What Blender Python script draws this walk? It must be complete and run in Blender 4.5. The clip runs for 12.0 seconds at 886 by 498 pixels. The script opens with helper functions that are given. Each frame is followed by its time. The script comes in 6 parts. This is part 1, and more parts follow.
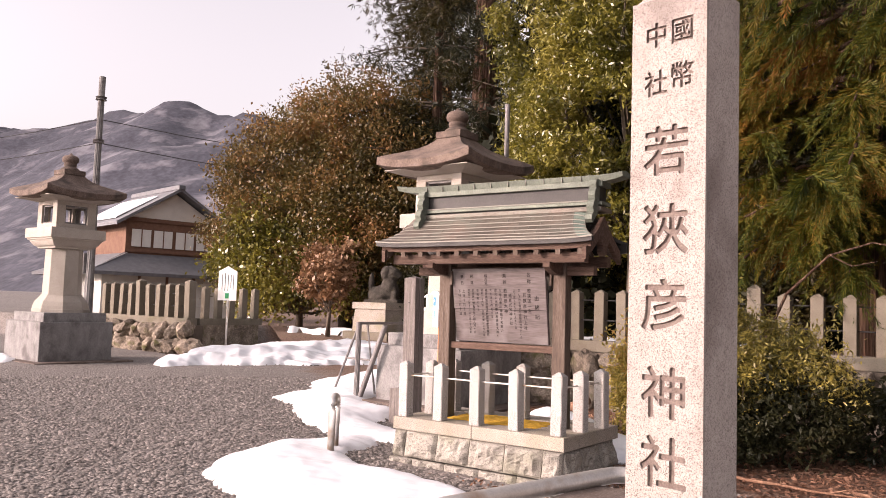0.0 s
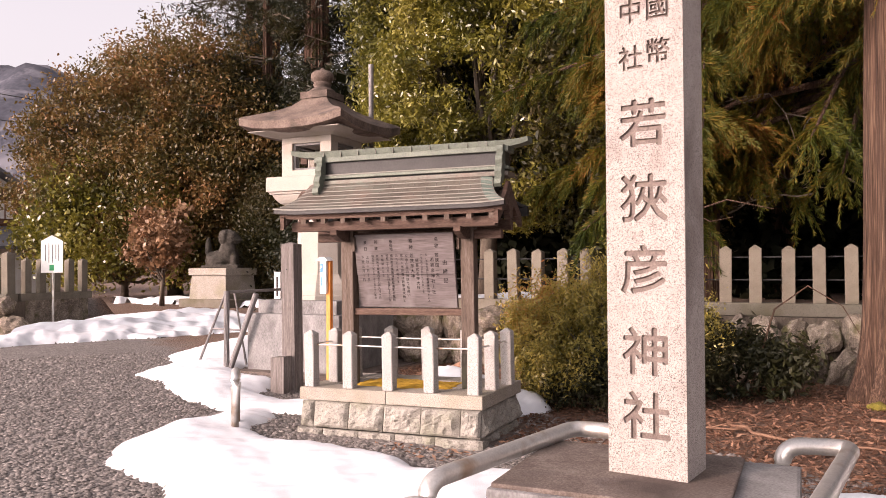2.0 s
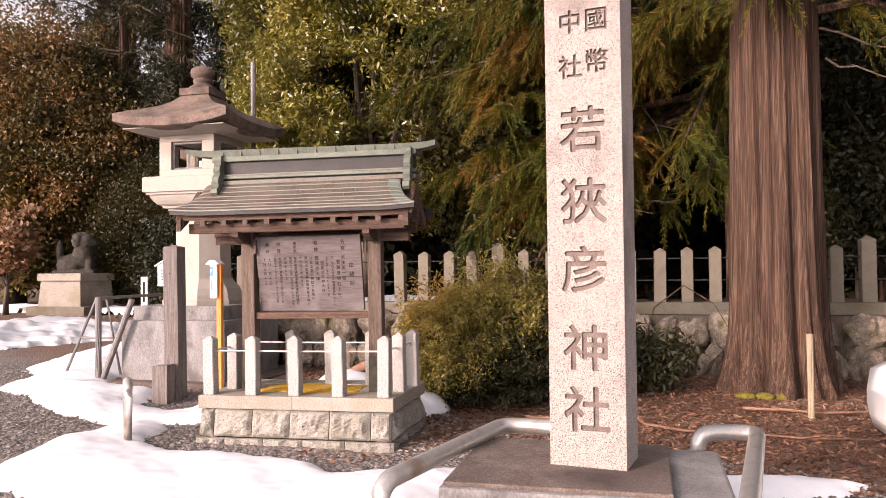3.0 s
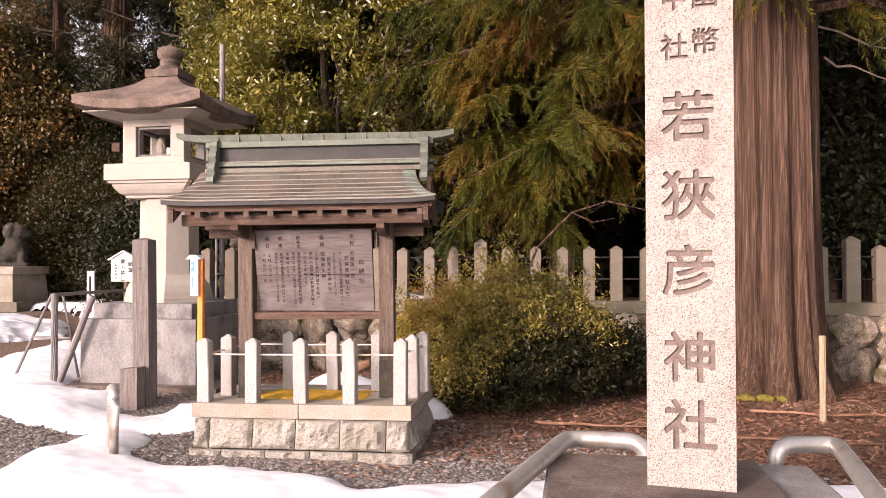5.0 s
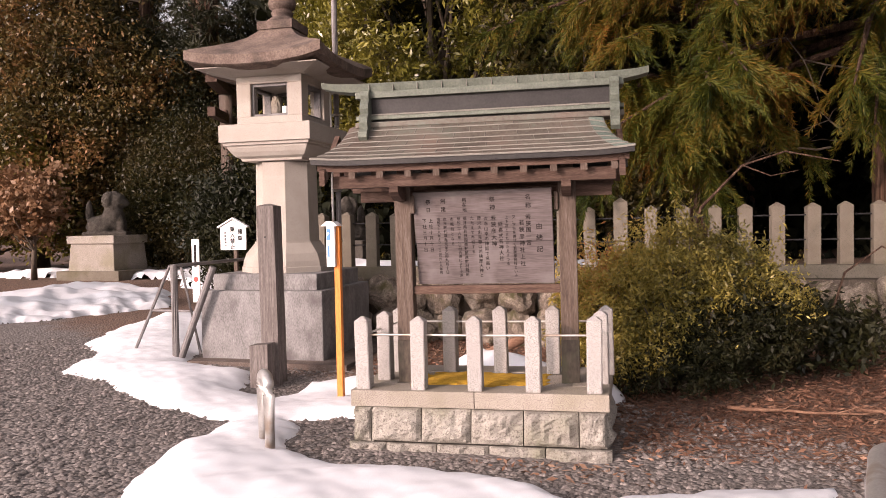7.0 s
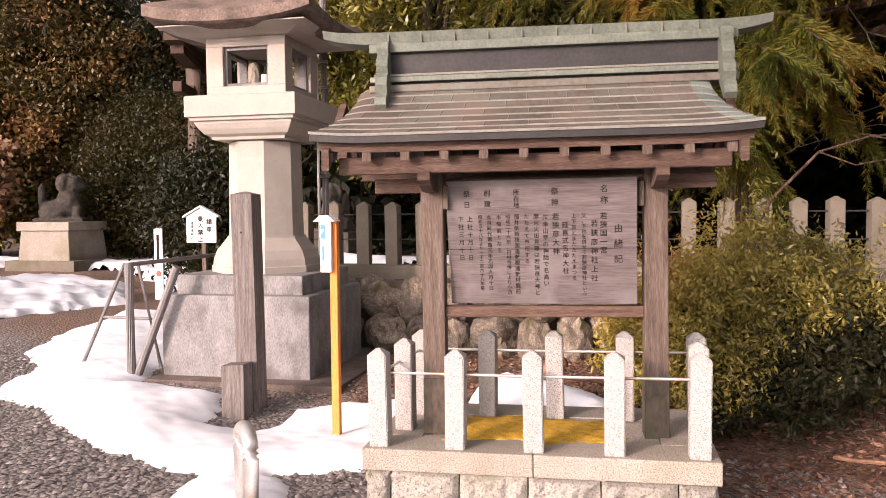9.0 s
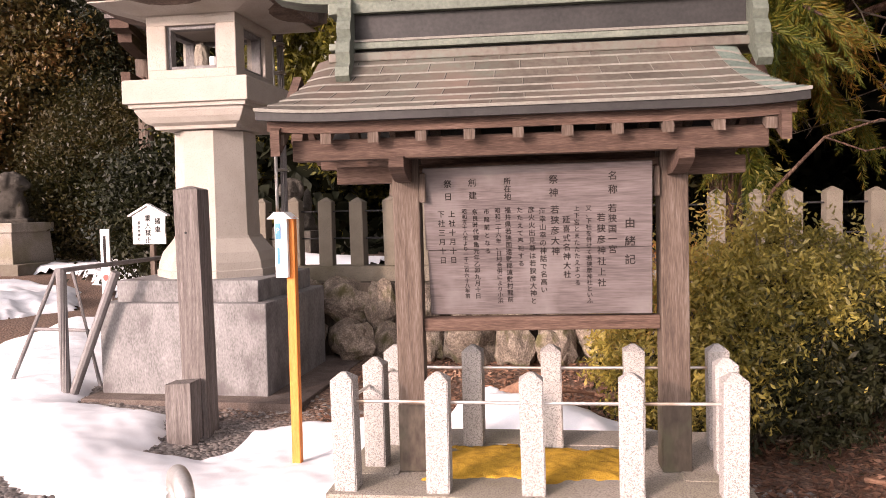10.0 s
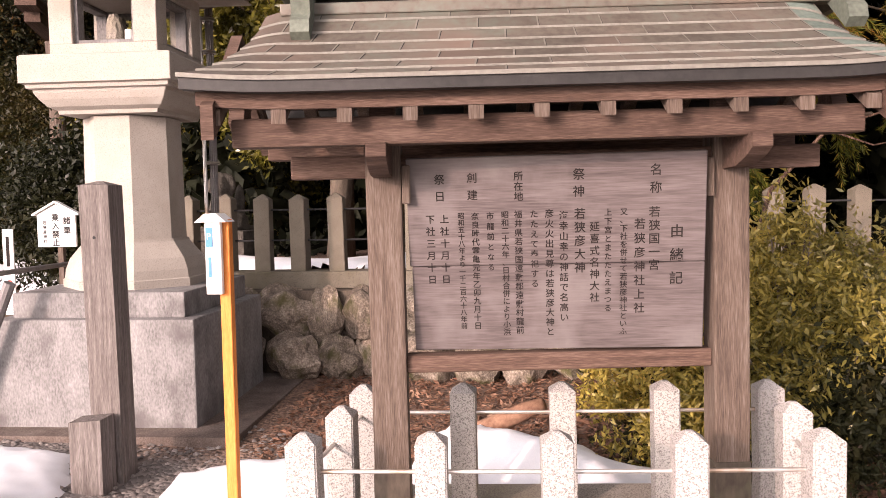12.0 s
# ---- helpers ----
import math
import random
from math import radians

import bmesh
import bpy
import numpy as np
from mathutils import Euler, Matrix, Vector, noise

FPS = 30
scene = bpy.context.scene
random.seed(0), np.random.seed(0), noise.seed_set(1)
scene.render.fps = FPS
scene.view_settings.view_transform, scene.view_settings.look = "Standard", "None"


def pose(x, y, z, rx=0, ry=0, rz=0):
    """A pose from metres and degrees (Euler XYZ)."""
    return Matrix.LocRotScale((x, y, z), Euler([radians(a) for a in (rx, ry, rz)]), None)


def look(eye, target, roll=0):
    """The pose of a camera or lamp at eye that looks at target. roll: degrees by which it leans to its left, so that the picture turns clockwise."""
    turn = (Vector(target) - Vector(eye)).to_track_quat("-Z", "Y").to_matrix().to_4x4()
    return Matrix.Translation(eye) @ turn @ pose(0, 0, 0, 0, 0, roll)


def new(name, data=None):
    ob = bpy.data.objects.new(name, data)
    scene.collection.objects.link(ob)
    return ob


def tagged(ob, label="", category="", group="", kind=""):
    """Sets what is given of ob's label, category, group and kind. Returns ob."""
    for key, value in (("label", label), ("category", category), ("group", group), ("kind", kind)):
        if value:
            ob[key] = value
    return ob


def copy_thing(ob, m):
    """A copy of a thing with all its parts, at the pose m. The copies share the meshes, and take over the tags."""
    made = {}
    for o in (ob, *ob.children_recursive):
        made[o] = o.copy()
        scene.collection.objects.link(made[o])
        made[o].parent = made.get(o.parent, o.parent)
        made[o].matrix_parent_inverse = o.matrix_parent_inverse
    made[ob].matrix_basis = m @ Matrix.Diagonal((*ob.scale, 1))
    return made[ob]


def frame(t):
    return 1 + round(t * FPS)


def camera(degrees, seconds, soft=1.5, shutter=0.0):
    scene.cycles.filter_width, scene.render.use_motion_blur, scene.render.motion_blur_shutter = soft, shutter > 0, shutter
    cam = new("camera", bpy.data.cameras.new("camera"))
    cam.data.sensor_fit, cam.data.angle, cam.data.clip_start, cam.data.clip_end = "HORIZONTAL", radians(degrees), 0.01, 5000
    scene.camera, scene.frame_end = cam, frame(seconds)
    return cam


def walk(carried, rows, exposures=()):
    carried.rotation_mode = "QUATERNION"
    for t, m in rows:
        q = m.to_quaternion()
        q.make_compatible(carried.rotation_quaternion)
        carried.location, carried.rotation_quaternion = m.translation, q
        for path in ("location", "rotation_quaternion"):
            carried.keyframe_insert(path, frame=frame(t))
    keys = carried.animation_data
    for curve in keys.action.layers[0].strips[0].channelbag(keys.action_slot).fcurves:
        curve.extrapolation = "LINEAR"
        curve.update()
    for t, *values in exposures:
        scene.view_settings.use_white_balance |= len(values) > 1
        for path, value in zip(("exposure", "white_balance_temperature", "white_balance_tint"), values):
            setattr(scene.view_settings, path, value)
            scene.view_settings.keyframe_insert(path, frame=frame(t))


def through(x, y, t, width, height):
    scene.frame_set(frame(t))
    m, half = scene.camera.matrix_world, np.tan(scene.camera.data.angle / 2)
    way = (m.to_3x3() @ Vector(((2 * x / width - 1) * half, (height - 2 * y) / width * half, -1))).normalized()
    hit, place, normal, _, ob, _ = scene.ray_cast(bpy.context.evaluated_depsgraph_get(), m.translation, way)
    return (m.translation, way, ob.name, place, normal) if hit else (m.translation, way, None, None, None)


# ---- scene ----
cam = camera(59.0, 12.0, 0.42)
PATH = [
    (0, (0.746, 0.481, 1.668), (-0.484, 2.051, 1.808), 1.9),
    (0.5, (0.626, 0.444, 1.653), (-0.575, 2.042, 1.731), 0.9),
    (1, (0.48, 0.287, 1.639), (-0.651, 1.936, 1.673), 0.2),
    (1.5, (0.297, 0.123, 1.731), (-0.738, 1.834, 1.744), -0.3),
    (2, (-0.029, 0.02, 1.734), (-0.867, 1.836, 1.773), -0.3),
    (2.5, (-0.277, -0.09, 1.732), (-0.945, 1.795, 1.768), -0.8),
    (3, (-0.48, -0.165, 1.721), (-0.979, 1.771, 1.767), -0.6),
    (3.2, (-0.555, -0.207, 1.753), (-1.003, 1.742, 1.783), -0.6),
    (5, (-1.391, 0.147, 1.744), (-1.719, 2.12, 1.778), -0.1),
    (5.5, (-1.665, 0.352, 1.711), (-2.024, 2.32, 1.738), -0.0),
    (6, (-2.001, 0.587, 1.751), (-2.411, 2.544, 1.748), -0.5),
    (6.5, (-2.288, 0.79, 1.734), (-2.7, 2.747, 1.706), -0.6),
    (7, (-2.52, 0.971, 1.782), (-3.022, 2.906, 1.719), -1.1),
    (7.2, (-2.601, 1.119, 1.763), (-3.134, 3.046, 1.7), -0.7),
    (8.8, (-3.268, 2.294, 1.844), (-3.735, 4.237, 1.754), -0.8),
    (9, (-3.372, 2.471, 1.87), (-3.8, 4.422, 1.771), -0.5),
    (9.5, (-3.514, 2.874, 1.83), (-3.875, 4.838, 1.718), -0.9),
    (10, (-3.604, 3.248, 1.852), (-3.945, 5.215, 1.744), -1.1),
    (10.5, (-3.754, 3.619, 1.834), (-4.061, 5.592, 1.725), -0.7),
    (11, (-3.886, 3.916, 1.851), (-4.109, 5.9, 1.73), -1.5),
    (11.5, (-3.918, 4.108, 1.87), (-4.12, 6.094, 1.744), -1.5),
    (12, (-3.994, 4.176, 1.882), (-4.163, 6.165, 1.761), -1.0),
]
walk(cam, [(t, look(eye, target, roll)) for t, eye, target, roll in PATH], [(0, -0.14, 6950, 26), (1.5, -0.2, 6950, 27), (3, -0.2, 6950, 27), (5, -0.18, 6950, 27), (6, -0.3, 6950, 27), (6.5, -0.46, 6950, 27), (7, -0.54, 6950, 27), (8, -0.34, 6950, 27), (9.5, -0.16, 6950, 27), (12, -0.1, 6950, 27)])

# ---- light ----
SUN = Vector((-0.54, -0.84, 0.0)).normalized() * math.cos(radians(16)) + Vector((0, 0, math.sin(radians(16))))
sun_data = bpy.data.lights.new("sun", "SUN")
sun_data.energy, sun_data.angle, sun_data.color = 3.7, radians(0.6), (1.0, 0.79, 0.66)
sun_ob = new("sun", sun_data)
sun_ob.matrix_world = look(SUN * 100, (0, 0, 0))
world = bpy.data.worlds.new("sky")
scene.world = world
world.use_nodes = True
wn = world.node_tree
sky = wn.nodes.new("ShaderNodeTexSky")
sky.sky_type, sky.sun_disc = "NISHITA", False
sky.sun_elevation, sky.sun_rotation = radians(16), math.atan2(SUN.x, SUN.y)
sky.air_density, sky.dust_density, sky.ozone_density = 1.0, 5.0, 1.0
haze = wn.nodes.new("ShaderNodeHueSaturation")
haze.inputs["Saturation"].default_value, haze.inputs["Value"].default_value = 0.2, 2.95
wn.links.new(sky.outputs["Color"], haze.inputs["Color"])
wn.links.new(haze.outputs["Color"], wn.nodes["Background"].inputs["Color"])
wn.nodes["Background"].inputs["Strength"].default_value = 0.15


# ---- materials ----
def rgb(c):
    return (c[0], c[1], c[2], 1.0)


def material(name, colours, scale=8.0, rough=0.85, metal=0.0, bump=0.3, fine=60.0, stretch=(1, 1, 1), vary=0.12, island=False, spec=0.3, stain=None, stain_scale=1.3, depth=0.01):
    """Two scales of noise between the colours, a fine grain in the relief, and a tint of its own for each piece."""
    m = bpy.data.materials.new(name)
    m.use_nodes = True
    t = m.node_tree
    n, link = t.nodes, t.links.new
    bsdf = n["Principled BSDF"]
    co = n.new("ShaderNodeTexCoord")
    mp = n.new("ShaderNodeMapping")
    mp.inputs["Scale"].default_value = stretch
    link(co.outputs["Object"], mp.inputs["Vector"])
    big, small = n.new("ShaderNodeTexNoise"), n.new("ShaderNodeTexNoise")
    big.inputs["Scale"].default_value, big.inputs["Detail"].default_value, big.inputs["Roughness"].default_value = scale, 6, 0.65
    small.inputs["Scale"].default_value, small.inputs["Detail"].default_value = fine, 4
    link(mp.outputs["Vector"], big.inputs["Vector"])
    link(mp.outputs["Vector"], small.inputs["Vector"])
    mix = n.new("ShaderNodeMath")
    mix.operation = "MULTIPLY_ADD"
    mix.inputs[1].default_value = 0.55
    half = n.new("ShaderNodeMath")
    half.operation = "MULTIPLY"
    half.inputs[1].default_value = 0.45
    link(small.outputs["Fac"], half.inputs[0])
    link(big.outputs["Fac"], mix.inputs[0])
    link(half.outputs[0], mix.inputs[2])
    ramp = n.new("ShaderNodeValToRGB")
    e = ramp.color_ramp.elements
    lo, hi = 0.34, 0.66
    e[0].position, e[0].color = lo, rgb(colours[0])
    e[1].position, e[1].color = hi, rgb(colours[-1])
    for k, c in enumerate(colours[1:-1]):
        x = e.new(lo + (hi - lo) * (k + 1) / (len(colours) - 1))
        x.color = rgb(c)
    link(mix.outputs[0], ramp.inputs["Fac"])
    out = ramp.outputs["Color"]
    if stain:
        sn = n.new("ShaderNodeTexNoise")
        sn.inputs["Scale"].default_value, sn.inputs["Detail"].default_value = stain_scale, 8
        link(co.outputs["Object"], sn.inputs["Vector"])
        sr = n.new("ShaderNodeValToRGB")
        sr.color_ramp.elements[0].position, sr.color_ramp.elements[1].position = 0.52, 0.68
        link(sn.outputs["Fac"], sr.inputs["Fac"])
        sm = n.new("ShaderNodeMix")
        sm.data_type = "RGBA"
        link(sr.outputs["Color"], sm.inputs["Factor"])
        link(out, sm.inputs["A"])
        sm.inputs["B"].default_value = rgb(stain)
        out = sm.outputs["Result"]
    if vary:
        if island:
            src = n.new("ShaderNodeNewGeometry").outputs["Random Per Island"]
        else:
            src = n.new("ShaderNodeObjectInfo").outputs["Random"]
        hsv = n.new("ShaderNodeHueSaturation")
        mr = n.new("ShaderNodeMapRange")
        mr.inputs["To Min"].default_value, mr.inputs["To Max"].default_value = 1 - vary, 1 + vary
        link(src, mr.inputs["Value"])
        link(mr.outputs["Result"], hsv.inputs["Value"])
        link(out, hsv.inputs["Color"])
        out = hsv.outputs["Color"]
    link(out, bsdf.inputs["Base Color"])
    bsdf.inputs["Roughness"].default_value, bsdf.inputs["Metallic"].default_value = rough, metal
    bsdf.inputs["Specular IOR Level"].default_value = spec
    if bump:
        b = n.new("ShaderNodeBump")
        b.inputs["Strength"].default_value, b.inputs["Distance"].default_value = bump, depth
        link(mix.outputs[0], b.inputs["Height"])
        link(b.outputs["Normal"], bsdf.inputs["Normal"])
    return m


def granite(name, a, b, speck, scale=1.0, stain=None, bump=0.35, speck_at=0.62):
    """Speckled granite: dark grains in light stone, with broad weathering."""
    m = material(name, [a, b], 5 * scale, 0.88, bump=bump, fine=140 * scale, vary=0.07, stain=stain)
    t = m.node_tree
    n, link = t.nodes, t.links.new
    bsdf = n["Principled BSDF"]
    old = bsdf.inputs["Base Color"].links[0].from_socket
    v = n.new("ShaderNodeTexNoise")
    v.inputs["Scale"].default_value, v.inputs["Detail"].default_value, v.inputs["Roughness"].default_value = 95 * scale, 3, 0.8
    link(n["Texture Coordinate"].outputs["Object"], v.inputs["Vector"])
    r = n.new("ShaderNodeValToRGB")
    r.color_ramp.elements[0].position, r.color_ramp.elements[1].position = speck_at - 0.06, speck_at + 0.03
    link(v.outputs["Fac"], r.inputs["Fac"])
    mx = n.new("ShaderNodeMix")
    mx.data_type = "RGBA"
    link(r.outputs["Color"], mx.inputs["Factor"])
    link(old, mx.inputs["A"])
    mx.inputs["B"].default_value = rgb(speck)
    link(mx.outputs["Result"], bsdf.inputs["Base Color"])
    return m


def leaf_material(name, colours, rough=0.45, shine=0.4, through=0.35):
    """Leaves: a colour of its own for each leaf, some gloss, some light through the blade."""
    m = bpy.data.materials.new(name)
    m.use_nodes = True
    t = m.node_tree
    n, link = t.nodes, t.links.new
    bsdf = n["Principled BSDF"]
    geo = n.new("ShaderNodeNewGeometry")
    ramp = n.new("ShaderNodeValToRGB")
    ramp.color_ramp.interpolation = "LINEAR"
    e = ramp.color_ramp.elements
    e[0].color, e[1].color = rgb(colours[0]), rgb(colours[-1])
    for k, c in enumerate(colours[1:-1]):
        e.new((k + 1) / (len(colours) - 1)).color = rgb(c)
    co = n.new("ShaderNodeTexCoord")
    ns = n.new("ShaderNodeTexNoise")
    ns.inputs["Scale"].default_value, ns.inputs["Detail"].default_value = 0.55, 3
    link(co.outputs["Object"], ns.inputs["Vector"])
    ma = n.new("ShaderNodeMath")
    ma.operation = "MULTIPLY_ADD"
    link(geo.outputs["Random Per Island"], ma.inputs[0])
    ma.inputs[1].default_value = 0.42
    sh = n.new("ShaderNodeMapRange")
    sh.inputs["From Min"].default_value, sh.inputs["From Max"].default_value = 0.3, 0.7
    sh.inputs["To Min"].default_value, sh.inputs["To Max"].default_value = 0.0, 0.6
    link(ns.outputs["Fac"], sh.inputs["Value"])
    link(sh.outputs["Result"], ma.inputs[2])
    link(ma.outputs[0], ramp.inputs["Fac"])
    link(ramp.outputs["Color"], bsdf.inputs["Base Color"])
    bsdf.inputs["Roughness"].default_value, bsdf.inputs["Specular IOR Level"].default_value = rough, shine
    tr = n.new("ShaderNodeBsdfTranslucent")
    link(ramp.outputs["Color"], tr.inputs["Color"])
    mx = n.new("ShaderNodeMixShader")
    mx.inputs["Fac"].default_value = through
    link(bsdf.outputs[0], mx.inputs[1])
    link(tr.outputs[0], mx.inputs[2])
    link(mx.outputs[0], n["Material Output"].inputs["Surface"])
    return m


PILLAR = granite("pink granite", (0.335, 0.292, 0.266), (0.45, 0.405, 0.372), (0.088, 0.068, 0.060), 1.9, stain=(0.20, 0.163, 0.146), speck_at=0.57, bump=0.9)
GROOVE = material("grimy shaded groove", [(0.09, 0.068, 0.058), (0.21, 0.165, 0.145)], 14, 0.95, fine=120, vary=0)
GRANITE = granite("light granite", (0.344, 0.324, 0.303), (0.44, 0.417, 0.394), (0.15, 0.138, 0.129), 1.6, speck_at=0.56, bump=0.55, stain=(0.298, 0.276, 0.254))
FENCE_STONE = granite("weathered granite", (0.125, 0.106, 0.080), (0.19, 0.165, 0.130), (0.060, 0.048, 0.038), 1.0, stain=(0.11, 0.096, 0.06))
CAP_STONE = granite("tan granite", (0.29, 0.255, 0.215), (0.39, 0.35, 0.305), (0.16, 0.135, 0.11), 1.2, stain=(0.25, 0.222, 0.155), speck_at=0.545)
BLOCK_STONE = granite("rough plinth stone", (0.225, 0.208, 0.178), (0.335, 0.312, 0.275), (0.12, 0.108, 0.09), 0.7, stain=(0.17, 0.168, 0.11), bump=1.0, speck_at=0.58)
LANTERN = granite("pale lantern stone", (0.333, 0.295, 0.256), (0.400, 0.361, 0.317), (0.249, 0.218, 0.189), 0.9, stain=(0.289, 0.252, 0.212), bump=0.5, speck_at=0.6)
LANTERN_BASE = material("stained lantern base", [(0.100, 0.094, 0.092), (0.190, 0.182, 0.178), (0.275, 0.266, 0.260)], 4.5, 0.92, fine=70, stretch=(1, 1, 0.45), stain=(0.105, 0.096, 0.094), stain_scale=3.0, vary=0.05, bump=0.6)
LANTERN_ROOF = material("lichened roof stone", [(0.060, 0.042, 0.034), (0.125, 0.090, 0.073), (0.20, 0.152, 0.122)], 4.0, 0.92, fine=45, stain=(0.048, 0.038, 0.032), stain_scale=2.6, vary=0.05, bump=0.8)
BASE_SLAB = material("dark weathered concrete", [(0.070, 0.050, 0.042), (0.135, 0.104, 0.088), (0.22, 0.185, 0.165)], 4.0, 0.92, fine=80, stain=(0.058, 0.042, 0.036), stain_scale=2.0, vary=0.05, bump=0.8)
SLEEVE = material("dull brown sleeve", [(0.050, 0.038, 0.030), (0.085, 0.068, 0.052), (0.13, 0.105, 0.08)], 6.0, 0.6, metal=0.3, fine=40, stretch=(1, 1, 0.4), vary=0.1, stain=(0.10, 0.098, 0.062), stain_scale=5.0)
ROCK = material("rubble rock", [(0.065, 0.052, 0.040), (0.20, 0.160, 0.125), (0.43, 0.36, 0.29)], 4.0, 0.95, fine=34, bump=1.0, vary=0.35, stain=(0.09, 0.08, 0.035), stain_scale=3.0, depth=0.03)
WOOD = material("weathered brown wood", [(0.036, 0.020, 0.014), (0.080, 0.047, 0.034), (0.150, 0.098, 0.076)], 3.2, 0.85, fine=30, stretch=(0.7, 9, 9), vary=0.14, bump=0.7)
WOOD_UP = material("weathered upright wood", [(0.048, 0.033, 0.025), (0.096, 0.068, 0.052), (0.158, 0.126, 0.104)], 4.0, 0.85, fine=26, stretch=(9, 9, 0.7), vary=0.08, bump=0.6)
GREY_WOOD = material("grey split wood", [(0.055, 0.046, 0.042), (0.135, 0.115, 0.105), (0.235, 0.208, 0.196)], 4.0, 0.9, fine=34, stretch=(10, 10, 0.5), vary=0.06, bump=1.0)
BOARD = material("pale board wood", [(0.060, 0.046, 0.044), (0.096, 0.077, 0.074), (0.138, 0.115, 0.110)], 2.2, 0.75, fine=18, stretch=(0.45, 4, 8), vary=0.03, bump=0.35, stain=(0.142, 0.122, 0.117), stain_scale=3.0)
INK = material("faded ink", [(0.007, 0.005, 0.005), (0.024, 0.017, 0.015)], 16, 0.9, vary=0.2, bump=0)
COPPER = material("aged copper sheet", [(0.064, 0.052, 0.041), (0.107, 0.091, 0.073), (0.112, 0.118, 0.095)], 3.0, 0.55, metal=0.2, fine=34, vary=0.22, bump=0.15, spec=0.4, stain=(0.135, 0.098, 0.078), stain_scale=2.0)
PATINA = material("green copper", [(0.077, 0.084, 0.066), (0.112, 0.127, 0.102), (0.158, 0.169, 0.133)], 6.0, 0.6, metal=0.2, fine=60, vary=0.1, bump=0.2)
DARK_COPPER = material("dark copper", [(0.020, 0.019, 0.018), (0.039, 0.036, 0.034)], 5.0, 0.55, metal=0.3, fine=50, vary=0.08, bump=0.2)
STEEL = material("galvanised pipe", [(0.46, 0.44, 0.42), (0.62, 0.60, 0.57)], 9.0, 0.42, metal=0.75, fine=80, vary=0.05, bump=0.1, stain=(0.36, 0.27, 0.2), stain_scale=4)
RUSTY = material("dull painted pipe", [(0.13, 0.118, 0.115), (0.22, 0.205, 0.20)], 9.0, 0.6, metal=0.3, fine=80, vary=0.05, bump=0.2)
ORANGE = material("fresh orange timber", [(0.500, 0.129, 0.021), (0.660, 0.213, 0.042), (0.780, 0.304, 0.078)], 4.0, 0.6, fine=30, stretch=(10, 10, 0.8), vary=0.02, bump=0.2)
VERGE = material("teal verdigris", [(0.081, 0.104, 0.088), (0.123, 0.160, 0.136), (0.180, 0.208, 0.176)], 5.0, 0.6, metal=0.15, fine=50, vary=0.1, bump=0.15)
SEAM = material("pale worn seam", [(0.125, 0.116, 0.097), (0.198, 0.187, 0.16)], 9.0, 0.6, metal=0.1, fine=60, vary=0.1, bump=0.1)
BLACK = material("black paint", [(0.012, 0.011, 0.011), (0.03, 0.027, 0.026)], 9.0, 0.7, vary=0, bump=0)
WHITE = material("white painted board", [(0.74, 0.73, 0.70), (0.83, 0.82, 0.80)], 6.0, 0.55, vary=0.03, bump=0.1)
BLUE = material("blue print", [(0.05, 0.20, 0.42), (0.07, 0.25, 0.48)], 6.0, 0.5, vary=0, bump=0)
GREEN = material("green print", [(0.03, 0.30, 0.12), (0.05, 0.36, 0.16)], 6.0, 0.5, vary=0, bump=0)
RED = material("red print", [(0.50, 0.05, 0.04), (0.58, 0.08, 0.06)], 6.0, 0.5, vary=0, bump=0)
MOSS = material("yellow moss", [(0.210, 0.108, 0.016), (0.478, 0.273, 0.025), (0.574, 0.348, 0.049)], 18.0, 0.95, fine=160, vary=0, bump=1.0)
SNOW = material("old snow", [(0.74, 0.75, 0.78), (0.84, 0.85, 0.87)], 6.0, 0.6, fine=140, vary=0, bump=0.35)
BARK = material("cedar bark", [(0.012, 0.006, 0.004), (0.068, 0.037, 0.024), (0.19, 0.118, 0.080)], 2.6, 0.95, fine=14, stretch=(7, 7, 0.13), vary=0.1, bump=1.0, depth=0.06)
BARK_GREY = material("grey bark", [(0.06, 0.047, 0.037), (0.16, 0.125, 0.095)], 7.0, 0.95, fine=40, stretch=(4, 4, 1), vary=0.15, bump=0.8)
DEAD_WOOD = material("fallen branch", [(0.12, 0.058, 0.036), (0.27, 0.155, 0.10)], 8.0, 0.9, fine=50, vary=0.2, bump=0.5)
STATUE = material("mossy statue stone", [(0.022, 0.019, 0.015), (0.058, 0.050, 0.041), (0.095, 0.083, 0.070)], 9.0, 0.95, fine=50, vary=0.1, bump=1.0, depth=0.03)
PLASTER = material("house plaster", [(0.62, 0.58, 0.53), (0.74, 0.70, 0.64)], 2.0, 0.9, vary=0, bump=0.1)
HOUSE_WOOD = material("house boards", [(0.12, 0.06, 0.04), (0.22, 0.12, 0.08)], 3.0, 0.85, vary=0.1, bump=0.2)
TILE = material("grey roof tile", [(0.10, 0.10, 0.11), (0.19, 0.19, 0.20)], 3.0, 0.6, vary=0.12, bump=0.2)
SHOJI = material("pale window", [(0.66, 0.64, 0.60), (0.76, 0.74, 0.70)], 3.0, 0.4, vary=0.04, bump=0)
CAR_PAINT = material("white car paint", [(0.78, 0.78, 0.78), (0.82, 0.82, 0.82)], 2.0, 0.22, vary=0, bump=0, spec=0.6)
RUBBER = material("black rubber", [(0.015, 0.015, 0.016), (0.03, 0.03, 0.03)], 20.0, 0.8, vary=0, bump=0.2)
RIM = material("alloy rim", [(0.5, 0.5, 0.5), (0.6, 0.6, 0.6)], 10.0, 0.3, metal=0.8, vary=0, bump=0)

